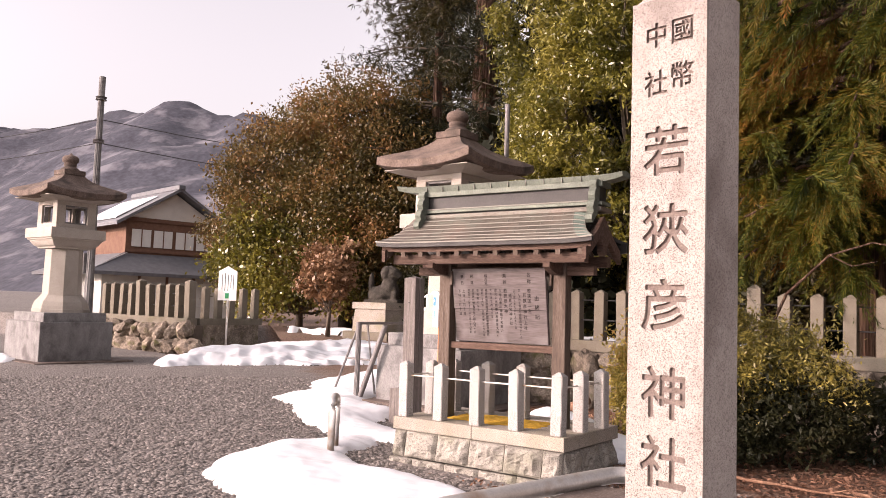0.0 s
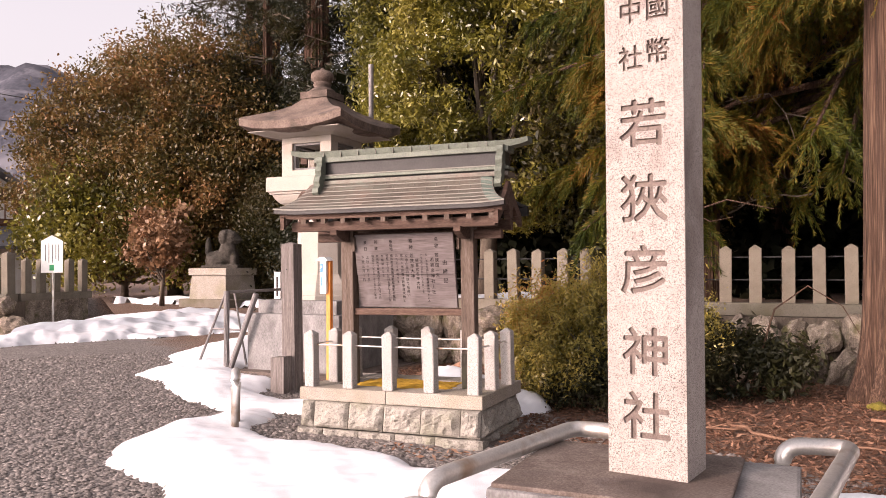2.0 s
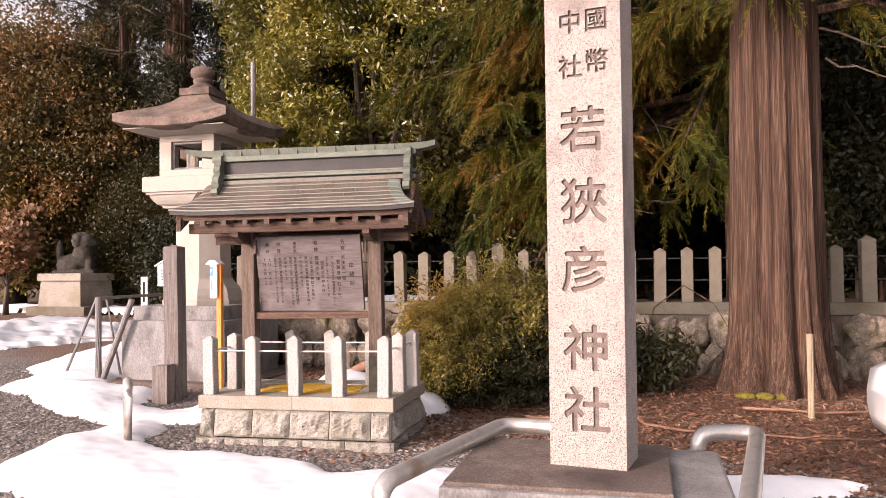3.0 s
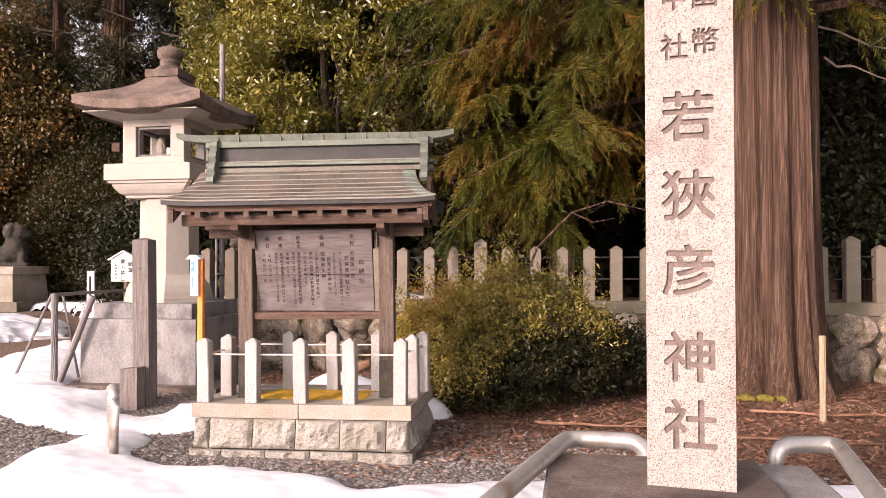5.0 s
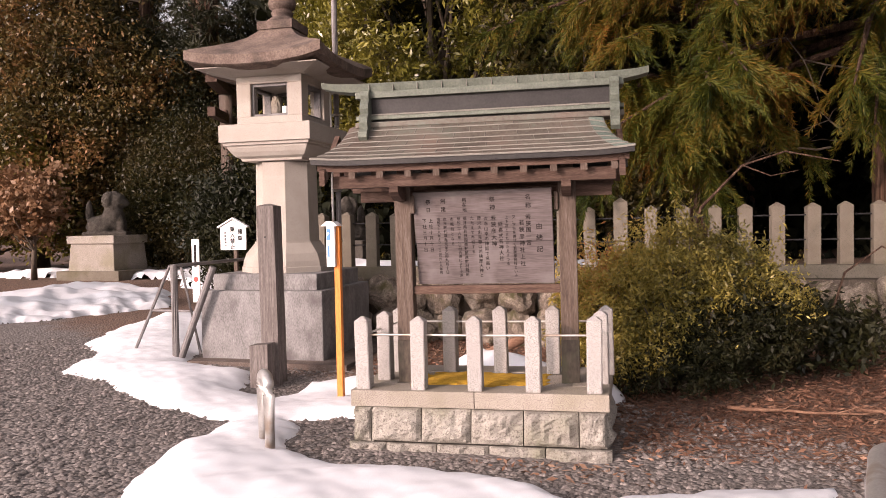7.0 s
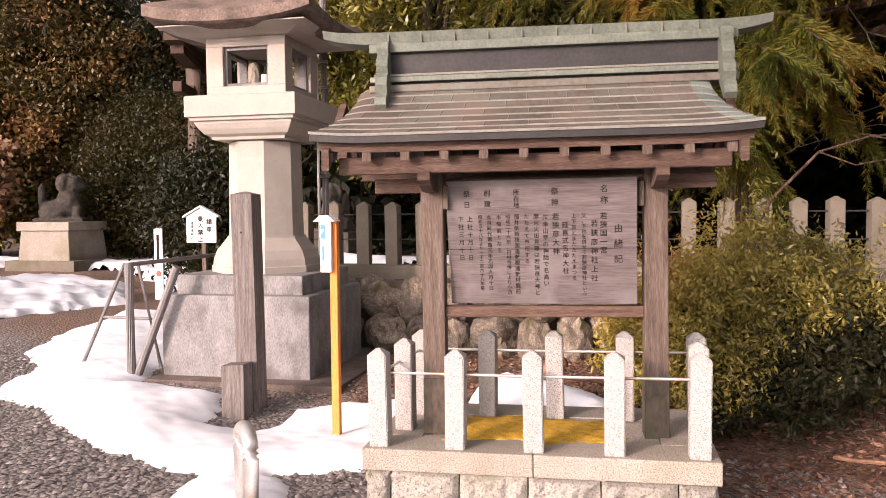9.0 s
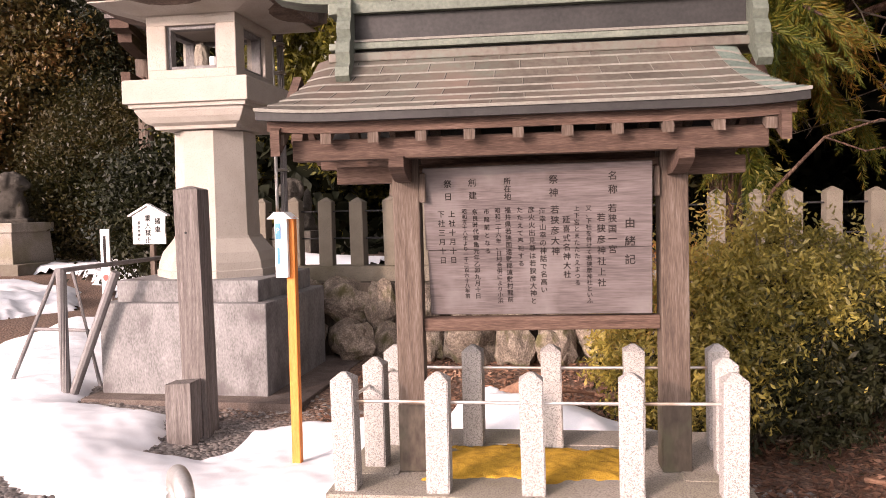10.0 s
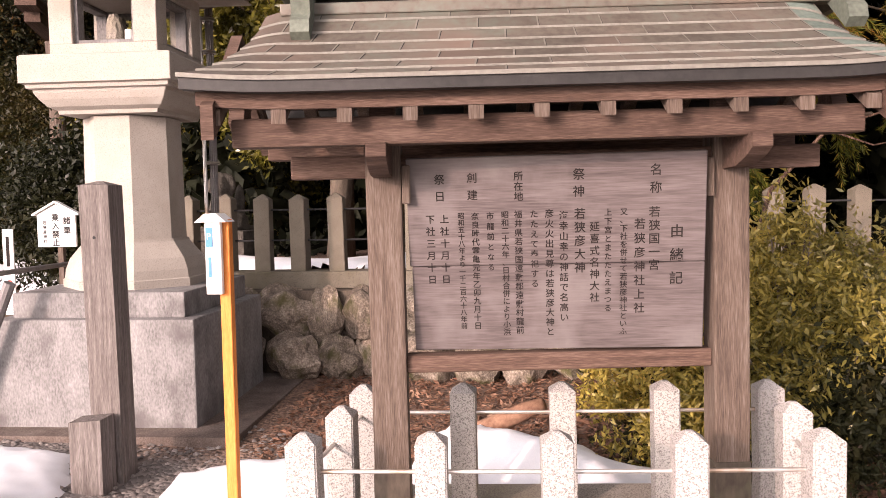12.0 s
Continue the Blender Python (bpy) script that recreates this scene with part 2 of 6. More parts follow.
LEAF_BROWN = leaf_material("russet leaves", [(0.045, 0.040, 0.011), (0.090, 0.070, 0.019), (0.175, 0.102, 0.032), (0.29, 0.135, 0.055)])
LEAF_OLIVE = leaf_material("olive leaves", [(0.009, 0.011, 0.002), (0.023, 0.023, 0.005), (0.044, 0.033, 0.008), (0.072, 0.052, 0.023)], 0.5, 0.3)
LEAF_YELLOW = leaf_material("yellow-green leaves", [(0.030, 0.033, 0.007), (0.095, 0.090, 0.012), (0.20, 0.172, 0.026), (0.35, 0.295, 0.075)], 0.30, 0.6)
LEAF_DARK = leaf_material("dark evergreen leaves", [(0.006, 0.009, 0.003), (0.016, 0.018, 0.005), (0.034, 0.032, 0.009)], 0.5, 0.35, 0.2)
LEAF_CEDAR = leaf_material("cedar sprays", [(0.007, 0.013, 0.002), (0.026, 0.040, 0.004), (0.078, 0.082, 0.008), (0.155, 0.094, 0.011), (0.215, 0.074, 0.016)], 0.6, 0.25, 0.3)
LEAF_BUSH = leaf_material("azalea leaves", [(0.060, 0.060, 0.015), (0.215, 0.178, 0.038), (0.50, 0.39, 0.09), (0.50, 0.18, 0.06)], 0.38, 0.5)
LEAF_SHADE = leaf_material("shade-dark azalea leaves", [(0.007, 0.009, 0.003), (0.020, 0.021, 0.006), (0.052, 0.036, 0.012)], 0.6, 0.25, 0.2)
LITTER = leaf_material("fallen leaves", [(0.065, 0.037, 0.025), (0.14, 0.072, 0.047), (0.23, 0.122, 0.078), (0.40, 0.27, 0.19)], 0.8, 0.2, 0.1)
PEBBLE = material("pebble", [(0.107, 0.090, 0.082), (0.197, 0.172, 0.156), (0.295, 0.262, 0.238)], 30.0, 0.9, vary=0.5, island=True, bump=0.1)
# near-black, so that the leaf colour itself carries the shade under the canopy
WOODS = leaf_material("shade-dark far woods", [(0.003, 0.004, 0.002), (0.008, 0.010, 0.003), (0.015, 0.015, 0.006)], 0.7, 0.2, 0.15)


def ground_material():
    """Grey gravel that turns to red-brown litter under the trees, with damp and pale patches."""
    m = bpy.data.materials.new("gravel and litter")
    m.use_nodes = True
    t = m.node_tree
    n, link = t.nodes, t.links.new
    bsdf = n["Principled BSDF"]
    co = n.new("ShaderNodeTexCoord")
    vor = n.new("ShaderNodeTexVoronoi")
    vor.inputs["Scale"].default_value = 26
    link(co.outputs["Object"], vor.inputs["Vector"])
    r1 = n.new("ShaderNodeValToRGB")
    r1.color_ramp.elements[0].color, r1.color_ramp.elements[1].color = (0.085, 0.073, 0.066, 1), (0.25, 0.22, 0.20, 1)
    link(vor.outputs["Color"], r1.inputs["Fac"])
    ns = n.new("ShaderNodeTexNoise")
    ns.inputs["Scale"].default_value, ns.inputs["Detail"].default_value = 32, 6
    link(co.outputs["Object"], ns.inputs["Vector"])
    r2 = n.new("ShaderNodeValToRGB")
    r2.color_ramp.elements[0].position, r2.color_ramp.elements[1].position = 0.35, 0.68
    r2.color_ramp.elements[0].color, r2.color_ramp.elements[1].color = (0.06, 0.036, 0.026, 1), (0.26, 0.16, 0.11, 1)
    link(ns.outputs["Fac"], r2.inputs["Fac"])
    sep = n.new("ShaderNodeSeparateXYZ")
    link(co.outputs["Object"], sep.inputs[0])
    # litter lies beyond a line that runs past the notice board, and beyond the left fence
    d1 = n.new("ShaderNodeMath")
    d1.operation = "MULTIPLY_ADD"
    d1.inputs[1].default_value = 0.55
    link(sep.outputs["X"], d1.inputs[0])
    link(sep.outputs["Y"], d1.inputs[2])
    nb = n.new("ShaderNodeTexNoise")
    nb.inputs["Scale"].default_value, nb.inputs["Detail"].default_value = 0.9, 6
    link(co.outputs["Object"], nb.inputs["Vector"])
    d2 = n.new("ShaderNodeMath")
    d2.operation = "MULTIPLY_ADD"
    d2.inputs[1].default_value = 2.6
    link(nb.outputs["Fac"], d2.inputs[0])
    link(d1.outputs[0], d2.inputs[2])
    mask = n.new("ShaderNodeMapRange")
    mask.inputs["From Min"].default_value, mask.inputs["From Max"].default_value = 7.1, 8.1
    link(d2.outputs[0], mask.inputs["Value"])
    mx = n.new("ShaderNodeMix")
    mx.data_type = "RGBA"
    link(mask.outputs["Result"], mx.inputs["Factor"])
    link(r1.outputs["Color"], mx.inputs["A"])
    link(r2.outputs["Color"], mx.inputs["B"])
    big = n.new("ShaderNodeTexNoise")
    big.inputs["Scale"].default_value, big.inputs["Detail"].default_value = 0.35, 5
    link(co.outputs["Object"], big.inputs["Vector"])
    mr = n.new("ShaderNodeMapRange")
    mr.inputs["To Min"].default_value, mr.inputs["To Max"].default_value = 0.75, 1.25
    link(big.outputs["Fac"], mr.inputs["Value"])
    hsv = n.new("ShaderNodeHueSaturation")
    link(mr.outputs["Result"], hsv.inputs["Value"])
    link(mx.outputs["Result"], hsv.inputs["Color"])
    link(hsv.outputs["Color"], bsdf.inputs["Base Color"])
    bsdf.inputs["Roughness"].default_value = 0.95
    b = n.new("ShaderNodeBump")
    b.inputs["Strength"].default_value, b.inputs["Distance"].default_value = 0.9, 0.02
    link(vor.outputs["Distance"], b.inputs["Height"])
    b.invert = True
    link(b.outputs["Normal"], bsdf.inputs["Normal"])
    return m


GROUND = ground_material()


# ---- mesh helpers ----
def thing(name, at, label, category, group="", kind="", turn=0.0):
    ob = new(name)
    ob.empty_display_size = 0.2
    ob.matrix_basis = pose(*at, 0, 0, turn)
    return tagged(ob, label, category, group, kind)


def part(name, bm, mat, parent=None, label="", smooth=False):
    """Links a bmesh as one mesh object under a thing or a part."""
    me = bpy.data.meshes.new(name)
    bmesh.ops.recalc_face_normals(bm, faces=bm.faces)
    bm.to_mesh(me)
    bm.free()
    return mesh_part(name, me, mat, parent, label, smooth)


def mesh_part(name, me, mat, parent=None, label="", smooth=False):
    if not me.materials:
        me.materials.append(mat)
    if smooth:
        me.polygons.foreach_set("use_smooth", [True] * len(me.polygons))
    ob = new(name, me)
    if parent:
        ob.parent = parent
        ob.matrix_parent_inverse = parent.matrix_basis.inverted()
    if label:
        ob["label"] = label
    return ob


def box(x0, x1, y0, y1, z0, z1, bevel=0.0, seg=1, bm=None):
    own = bmesh.new()
    bmesh.ops.create_cube(own, size=1)
    for v in own.verts:
        v.co = (x0 + (v.co.x + 0.5) * (x1 - x0), y0 + (v.co.y + 0.5) * (y1 - y0), z0 + (v.co.z + 0.5) * (z1 - z0))
    if bevel:
        bmesh.ops.bevel(own, geom=own.edges[:], offset=bevel, segments=seg, affect="EDGES", profile=0.6)
    return own if bm is None else join(bm, own)


def join(a, b):
    me = bpy.data.meshes.new("tmp")
    b.to_mesh(me)
    b.free()
    a.from_mesh(me)
    bpy.data.meshes.remove(me)
    return a


def loft(rings, caps=True):
    """Skin through rings of equal length."""
    bm = bmesh.new()
    vs = [[bm.verts.new(p) for p in r] for r in rings]
    k = len(rings[0])
    for a, b in zip(vs, vs[1:]):
        for i in range(k):
            bm.faces.new((a[i], a[(i + 1) % k], b[(i + 1) % k], b[i]))
    if caps:
        bm.faces.new(vs[0][::-1])
        bm.faces.new(vs[-1])
    return bm


def ngon(r, z, k, spin=0.0, cx=0.0, cy=0.0):
    return [(cx + r * math.cos(spin + 2 * math.pi * i / k), cy + r * math.sin(spin + 2 * math.pi * i / k), z) for i in range(k)]


def square(h, z, cut=0.0, cx=0.0, cy=0.0):
    """A square ring of half width h with its corners cut off."""
    if not cut:
        return [(cx - h, cy - h, z), (cx + h, cy - h, z), (cx + h, cy + h, z), (cx - h, cy + h, z)]
    c = h - cut
    return [(cx + a, cy + b, z) for a, b in ((-c, -h), (c, -h), (h, -c), (h, c), (c, h), (-c, h), (-h, c), (-h, -c))]


def tube(points, radius, k=10, bm=None):
    """A pipe along points; radius is one number or one for each point."""
    pts = [Vector(p) for p in points]
    rad = radius if isinstance(radius, (list, tuple)) else [radius] * len(pts)
    rings = []
    up = Vector((0, 0, 1))
    for i, p in enumerate(pts):
        d = (pts[min(i + 1, len(pts) - 1)] - pts[max(i - 1, 0)]).normalized()
        ref = up if abs(d.dot(up)) < 0.93 else Vector((1, 0, 0)) if i == 0 else side
        side = d.cross(ref).normalized()
        if i and side.dot(last) < 0:
            side = -side
        last = side
        other = d.cross(side)
        rings.append([tuple(p + (side * math.cos(2 * math.pi * j / k) + other * math.sin(2 * math.pi * j / k)) * rad[i]) for j in range(k)])
    own = loft(rings)
    return own if bm is None else join(bm, own)


def bend(points, r=0.08, steps=5):
    """Rounds the corners of a line of points."""
    pts = [Vector(p) for p in points]
    out = [pts[0]]
    for a, b, c in zip(pts, pts[1:], pts[2:]):
        d1, d2 = (a - b), (c - b)
        e1, e2 = b + d1.normalized() * min(r, d1.length / 2), b + d2.normalized() * min(r, d2.length / 2)
        for i in range(steps + 1):
            u = i / steps
            out.append(e1 * (1 - u) ** 2 + b * 2 * u * (1 - u) + e2 * u ** 2)
    out.append(pts[-1])
    return out


def fast_mesh(name, verts, faces_of, sides):
    """A mesh from arrays: verts (n, 3), faces as rows of equal length."""
    me = bpy.data.meshes.new(name)
    verts = np.asarray(verts, np.float32)
    faces_of = np.asarray(faces_of, np.int32)
    me.vertices.add(len(verts))
    me.vertices.foreach_set("co", verts.ravel())
    me.loops.add(faces_of.size)
    me.loops.foreach_set("vertex_index", faces_of.ravel())
    me.polygons.add(len(faces_of))
    me.polygons.foreach_set("loop_start", np.arange(0, faces_of.size, sides, dtype=np.int32))
    me.update(calc_edges=True)
    return me


def leaves(name, at, size, mat, parent, rng, long=2.0, droop=0.0, label="", flat=0.0):
    """One small folded blade at each point."""
    at = np.asarray(at)
    n = len(at)
    d = rng.normal(size=(n, 3))
    d[:, 2] = d[:, 2] * (1 - flat) - droop
    d /= np.linalg.norm(d, axis=1)[:, None]
    s = rng.normal(size=(n, 3))
    s[:, 2] *= (1 - flat)
    s -= d * np.sum(s * d, axis=1)[:, None]
    s /= np.linalg.norm(s, axis=1)[:, None]
    w = (size * rng.uniform(0.6, 1.3, n))[:, None]
    tip, mid = at + d * w * long * 0.5, at
    base = at - d * w * long * 0.5
    v = np.stack([base, mid + s * w * 0.5, tip, mid - s * w * 0.5], 1).reshape(-1, 3)
    f = np.arange(4 * n).reshape(n, 4)
    return mesh_part(name, fast_mesh(name, v, f, 4), mat, parent, label)


def crown_points(rng, centre, radii, clumps, per, spread, hollow=0.55, low=-1.0):
    """Points of a crown: clumps near an uneven ellipsoid's skin, leaves round each."""
    c = []
    while len(c) < clumps:
        p = rng.normal(size=3)
        p /= np.linalg.norm(p)
        if p[2] < low:
            continue
        k = noise.noise(Vector(p * 1.7) + Vector(centre) * 0.37)
        c.append(p * (hollow + (1 - hollow) * rng.random() ** 0.5) * (1 + 0.38 * k))
    c = np.array(c) * np.array(radii)
    pts = c[:, None, :] + rng.normal(size=(clumps, per, 3)) * spread * np.array([1, 1, 0.7])
    return pts.reshape(-1, 3) + np.array(centre), c + np.array(centre)


def limb_mesh(rng, start, ends, r0, k=6):
    """Limbs that bow from a start on the trunk towards each end."""
    bm = bmesh.new()
    for e in ends:
        a, b = Vector(start), Vector(e)
        a = a + Vector((0, 0, 1)) * float(rng.uniform(0, 0.35)) * (b.z - a.z)
        m = a.lerp(b, 0.5) + Vector(rng.normal(size=3) * 0.08 * (b - a).length)
        pts = [a, a.lerp(m, 0.5) + Vector(rng.normal(size=3) * 0.03 * (b - a).length), m, m.lerp(b, 0.55), b]
        tube(pts, [r0, r0 * 0.75, r0 * 0.5, r0 * 0.3, r0 * 0.12], k, bm)
    return bm


def word(text, size, weight=0.0):
    """The flat mesh of one line of characters, centred on the origin in x and y."""
    cu = bpy.data.curves.new("word", "FONT")
    cu.body, cu.size, cu.align_x, cu.align_y, cu.offset = text, size, "CENTER", "CENTER", weight
    cu.resolution_u = 3
    ob = bpy.data.objects.new("word", cu)
    scene.collection.objects.link(ob)
    dg = bpy.context.evaluated_depsgraph_get()
    me = bpy.data.meshes.new_from_object(ob.evaluated_get(dg))
    bpy.data.objects.remove(ob)
    bpy.data.curves.remove(cu)
    return me


# ---- ground, snow, distance ----
def grid_mesh(name, xs, ys, height):
    X, Y = np.meshgrid(xs, ys)
    Z = height(X, Y)
    v = np.stack([X, Y, Z], -1).reshape(-1, 3)
    nx, ny = len(xs), len(ys)
    i = (np.arange(ny - 1)[:, None] * nx + np.arange(nx - 1)[None, :]).ravel()
    f = np.stack([i, i + 1, i + nx + 1, i + nx], 1)
    return v, f


def steps(*spans):
    out = []
    for a, b, n in spans:
        out += list(np.linspace(a, b, n, endpoint=False))
    return np.array(out + [spans[-1][1]])


def wave(X, Y, s, seed=0.0):
    return (np.sin(X * s + 1.3 * np.sin(Y * s * 0.7 + seed)) + np.sin(Y * s * 1.1 + 1.7 * np.sin(X * s * 0.8 + seed * 2.1))) * 0.5


NEARER, TOWARDS = 0.94, (-1.5, 0.5)


def nearer(poly):
    """Draws the far points of an outline in with the grounds behind the notice board."""
    out = []
    for x, y in poly:
        k = 1 - (1 - NEARER) * min(1.0, max(0.0, (y - 6) / 4))
        out.append((TOWARDS[0] + (x - TOWARDS[0]) * k, TOWARDS[1] + (y - TOWARDS[1]) * k))
    return out


def ground_height(X, Y):
    U, V = TOWARDS[0] + (X - TOWARDS[0]) / NEARER, TOWARDS[1] + (Y - TOWARDS[1]) / NEARER
    near = np.clip((np.hypot(X + 4, Y - 8) - 40) / 40, 0, 1)
    step = np.clip((V - 13.55) / 0.3, 0, 1) * np.clip((U + 9.0) / 0.4, 0, 1) * 0.985 + np.clip((V - 14.75) / 0.3, 0, 1) * np.clip((-20.2 - U) / 0.4, 0, 1) * np.clip((19.0 - V) / 0.5, 0, 1) * 0.77
    step = step + 0.3 * np.clip((V - 19) / 3, 0, 1) * np.clip((-14 - U) / 3, 0, 1)
    dip = 0.18 * np.exp(-((X + 6.15) ** 2 + (Y - 8.95) ** 2) / 1.2)
    return step - dip + 0.015 * wave(X, Y, 0.9) + 0.006 * wave(X, Y, 5.1, 2.0) + near * 0.8 * wave(X, Y, 0.06)


gx = steps((-3000, -300, 12), (-300, -60, 14), (-60, -26, 30), (-26, 6, 140), (6, 40, 24), (40, 300, 14), (300, 3000, 10))
gy = steps((-3000, -300, 10), (-300, -30, 14), (-30, 0, 20), (0, 22, 110), (22, 60, 34), (60, 300, 14), (300, 3000, 12))
v, f = grid_mesh("ground", gx, gy, ground_height)
ground = mesh_part("ground", fast_mesh("ground", v, f, 4), GROUND, smooth=True)
tagged(ground, "grey gravel forecourt turning to brown leaf litter", "ground", kind="structure")


def inside(X, Y, poly):
    """Signed distance to a polygon, positive inside."""
    d = np.full(X.shape, 1e9)
    sgn = np.zeros(X.shape, bool)
    for (x0, y0), (x1, y1) in zip(poly, poly[1:] + poly[:1]):
        ex, ey = x1 - x0, y1 - y0
        t = np.clip(((X - x0) * ex + (Y - y0) * ey) / (ex * ex + ey * ey), 0, 1)
        d = np.minimum(d, np.hypot(X - x0 - t * ex, Y - y0 - t * ey))
        cross = ((y0 > Y) != (y1 > Y)) & (X < ex * (Y - y0) / (ey if ey else 1e-9) + x0)
        sgn ^= cross
    return np.where(sgn, d, -d)


def snow_patch(poly, thick, label, cell=0.06, rough=0.16, soft=0.22, seed=0.0):
    px, py = [p[0] for p in poly], [p[1] for p in poly]
    xs, ys = np.arange(min(px) - 0.4, max(px) + 0.4, cell), np.arange(min(py) - 0.4, max(py) + 0.4, cell)
    X, Y = np.meshgrid(xs, ys)
    d = inside(X, Y, poly) + rough * (0.55 * wave(X, Y, 3.1, seed) + 0.4 * wave(X, Y, 8.3, seed + 1) + 0.14 * wave(X, Y, 19.0, seed + 3))
    h = thick * (1 - np.exp(-np.clip(d, 0, None) / soft)) * (1 + 0.3 * wave(X, Y, 2.2, seed + 5) + 0.12 * wave(X, Y, 6.7, seed)) + 0.006 * wave(X, Y, 23, seed)
    Z = np.where(d > 0, ground_height(X, Y) + 0.008 + h, ground_height(X, Y) - 0.05)
    keep = d > -cell * 1.5
    nx = len(xs)
    i = (np.arange(len(ys) - 1)[:, None] * nx + np.arange(nx - 1)[None, :])
    ok = (keep[:-1, :-1] & keep[1:, :-1] & keep[:-1, 1:] & keep[1:, 1:]).ravel()
    i = i.ravel()[ok]
    f = np.stack([i, i + 1, i + nx + 1, i + nx], 1)
    used, inv = np.unique(f, return_inverse=True)
    v = np.stack([X, Y, Z], -1).reshape(-1, 3)[used]
    ob = mesh_part("snow_patch", fast_mesh("snow_patch", v, inv.reshape(f.shape), 4), SNOW, smooth=True)
    tagged(ob, label, "snow")
    return ob


SNOW_MAIN = [(-1.3, 6.55), (-1.95, 6.38), (-2.5, 6.12), (-2.9, 5.95), (-3.25, 6.15), (-3.6, 6.25), (-4.2, 6.38), (-4.75, 6.36), (-5.3, 6.58), (-5.42, 7.0), (-5.5, 7.4), (-5.75, 7.6), (-5.3, 7.8), (-4.95, 7.95),
             (-4.75, 8.7), (-4.8, 9.85), (-5.5, 9.95), (-6.0, 9.88), (-6.45, 9.7), (-6.42, 9.25), (-6.6, 9.0), (-7.05, 9.0), (-7.15, 9.45), (-7.35, 9.85), (-7.8, 9.95), (-8.4, 9.95), (-8.75, 11.2), (-9.6, 12.9), (-11.5, 15.6), (-12.3, 15.4), (-12.0, 14.5),
             (-11.65, 12.7), (-11.1, 11.5), (-10.2, 10.5), (-9.65, 9.25), (-8.7, 8.78), (-7.5, 8.0), (-7.0, 7.82), (-6.35, 7.5), (-6.25, 7.0), (-6.25, 6.6), (-6.1, 5.9), (-5.95, 5.4), (-5.65, 5.08), (-5.2, 4.85),
             (-4.75, 4.7), (-4.3, 4.4), (-3.6, 3.7), (-2.6, 3.2), (-1.95, 3.4), (-1.8, 4.2), (-1.7, 5.3)]
snow_patch(SNOW_MAIN, 0.12, "thick melting white snow lying along the gravel", rough=0.09, cell=0.05)
snow_patch([(-4.7, 8.15), (-3.4, 8.15), (-2.9, 8.45), (-2.75, 8.95), (-3.2, 9.3), (-3.8, 9.6), (-4.3, 9.85), (-4.7, 9.75)], 0.40, "shaded white snow behind the notice board", seed=4.0)
snow_patch([(0.05, 5.9), (0.9, 6.1), (1.25, 6.5), (0.5, 6.65), (0.0, 6.5)], 0.1, "small patch of white snow beside the stone pillar", seed=7.0, rough=0.1)
snow_patch(nearer([(-17.0, 11.6), (-16.0, 12.8), (-14.8, 15.6), (-14.0, 18.0), (-15.5, 20.4), (-18.6, 20.8), (-20.0, 18.4), (-20.0, 16.6), (-18.6, 13.6)]), 0.4, "long bank of white snow beside the far stone fence", cell=0.06, soft=0.7, rough=0.3, seed=1.0)
snow_patch(nearer([(-22.5, 9.0), (-21.2, 9.1), (-18.9, 8.9), (-19.5, 9.6), (-21.5, 9.8)]), 0.14, "low white snow against the far lantern", cell=0.12, rough=0.2, seed=9.0)
snow_patch(nearer([(-26, 24), (-21, 26.5), (-15, 24.5), (-11.5, 20), (-12.5, 19), (-17, 22.5), (-21, 22.8)]), 0.25, "thin white snow under the trees", cell=0.14, rough=0.7, seed=3.0)
snow_patch(nearer([(-9.5, 15.2), (-6.0, 15.3), (-3.2, 15.0), (-2.6, 15.6), (-6.0, 17.0), (-9.6, 16.8)]), 0.14, "white snow behind the stone fence", cell=0.12, rough=0.4, seed=6.0)


def mountain():
    xs, ys = np.linspace(-2600, 600, 150), np.linspace(260, 1500, 70)

    def h(X, Y):
        ridge = 112 - 0.145 * X + 40 * wave(X, Y, 0.004, 1) + 26 * wave(X, Y, 0.011, 2) + 14 * wave(X, Y, 0.031, 3) + 6 * wave(X, Y, 0.083, 3)
        return ridge * np.clip((Y - 260) / 520, 0, 1) ** 0.85 * np.clip((350 - X) / 600, 0, 1) - 4
    v, f = grid_mesh("mountain", xs, ys, h)
    # the blue-grey is distance haze mixed into the slope colours; pale streaks are snow
    m = material("haze-tinted wooded mountain", [(0.028, 0.029, 0.040), (0.048, 0.049, 0.064), (0.076, 0.077, 0.096)], 0.03, 0.95, fine=0.16, vary=0, bump=0.6, stain=(0.16, 0.155, 0.175), stain_scale=0.02)
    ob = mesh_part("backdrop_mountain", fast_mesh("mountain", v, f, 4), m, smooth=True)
    tagged(ob, "bare wooded winter mountain with streaks of snow, haze tint in its colour", "mountain", kind="structure")


mountain()


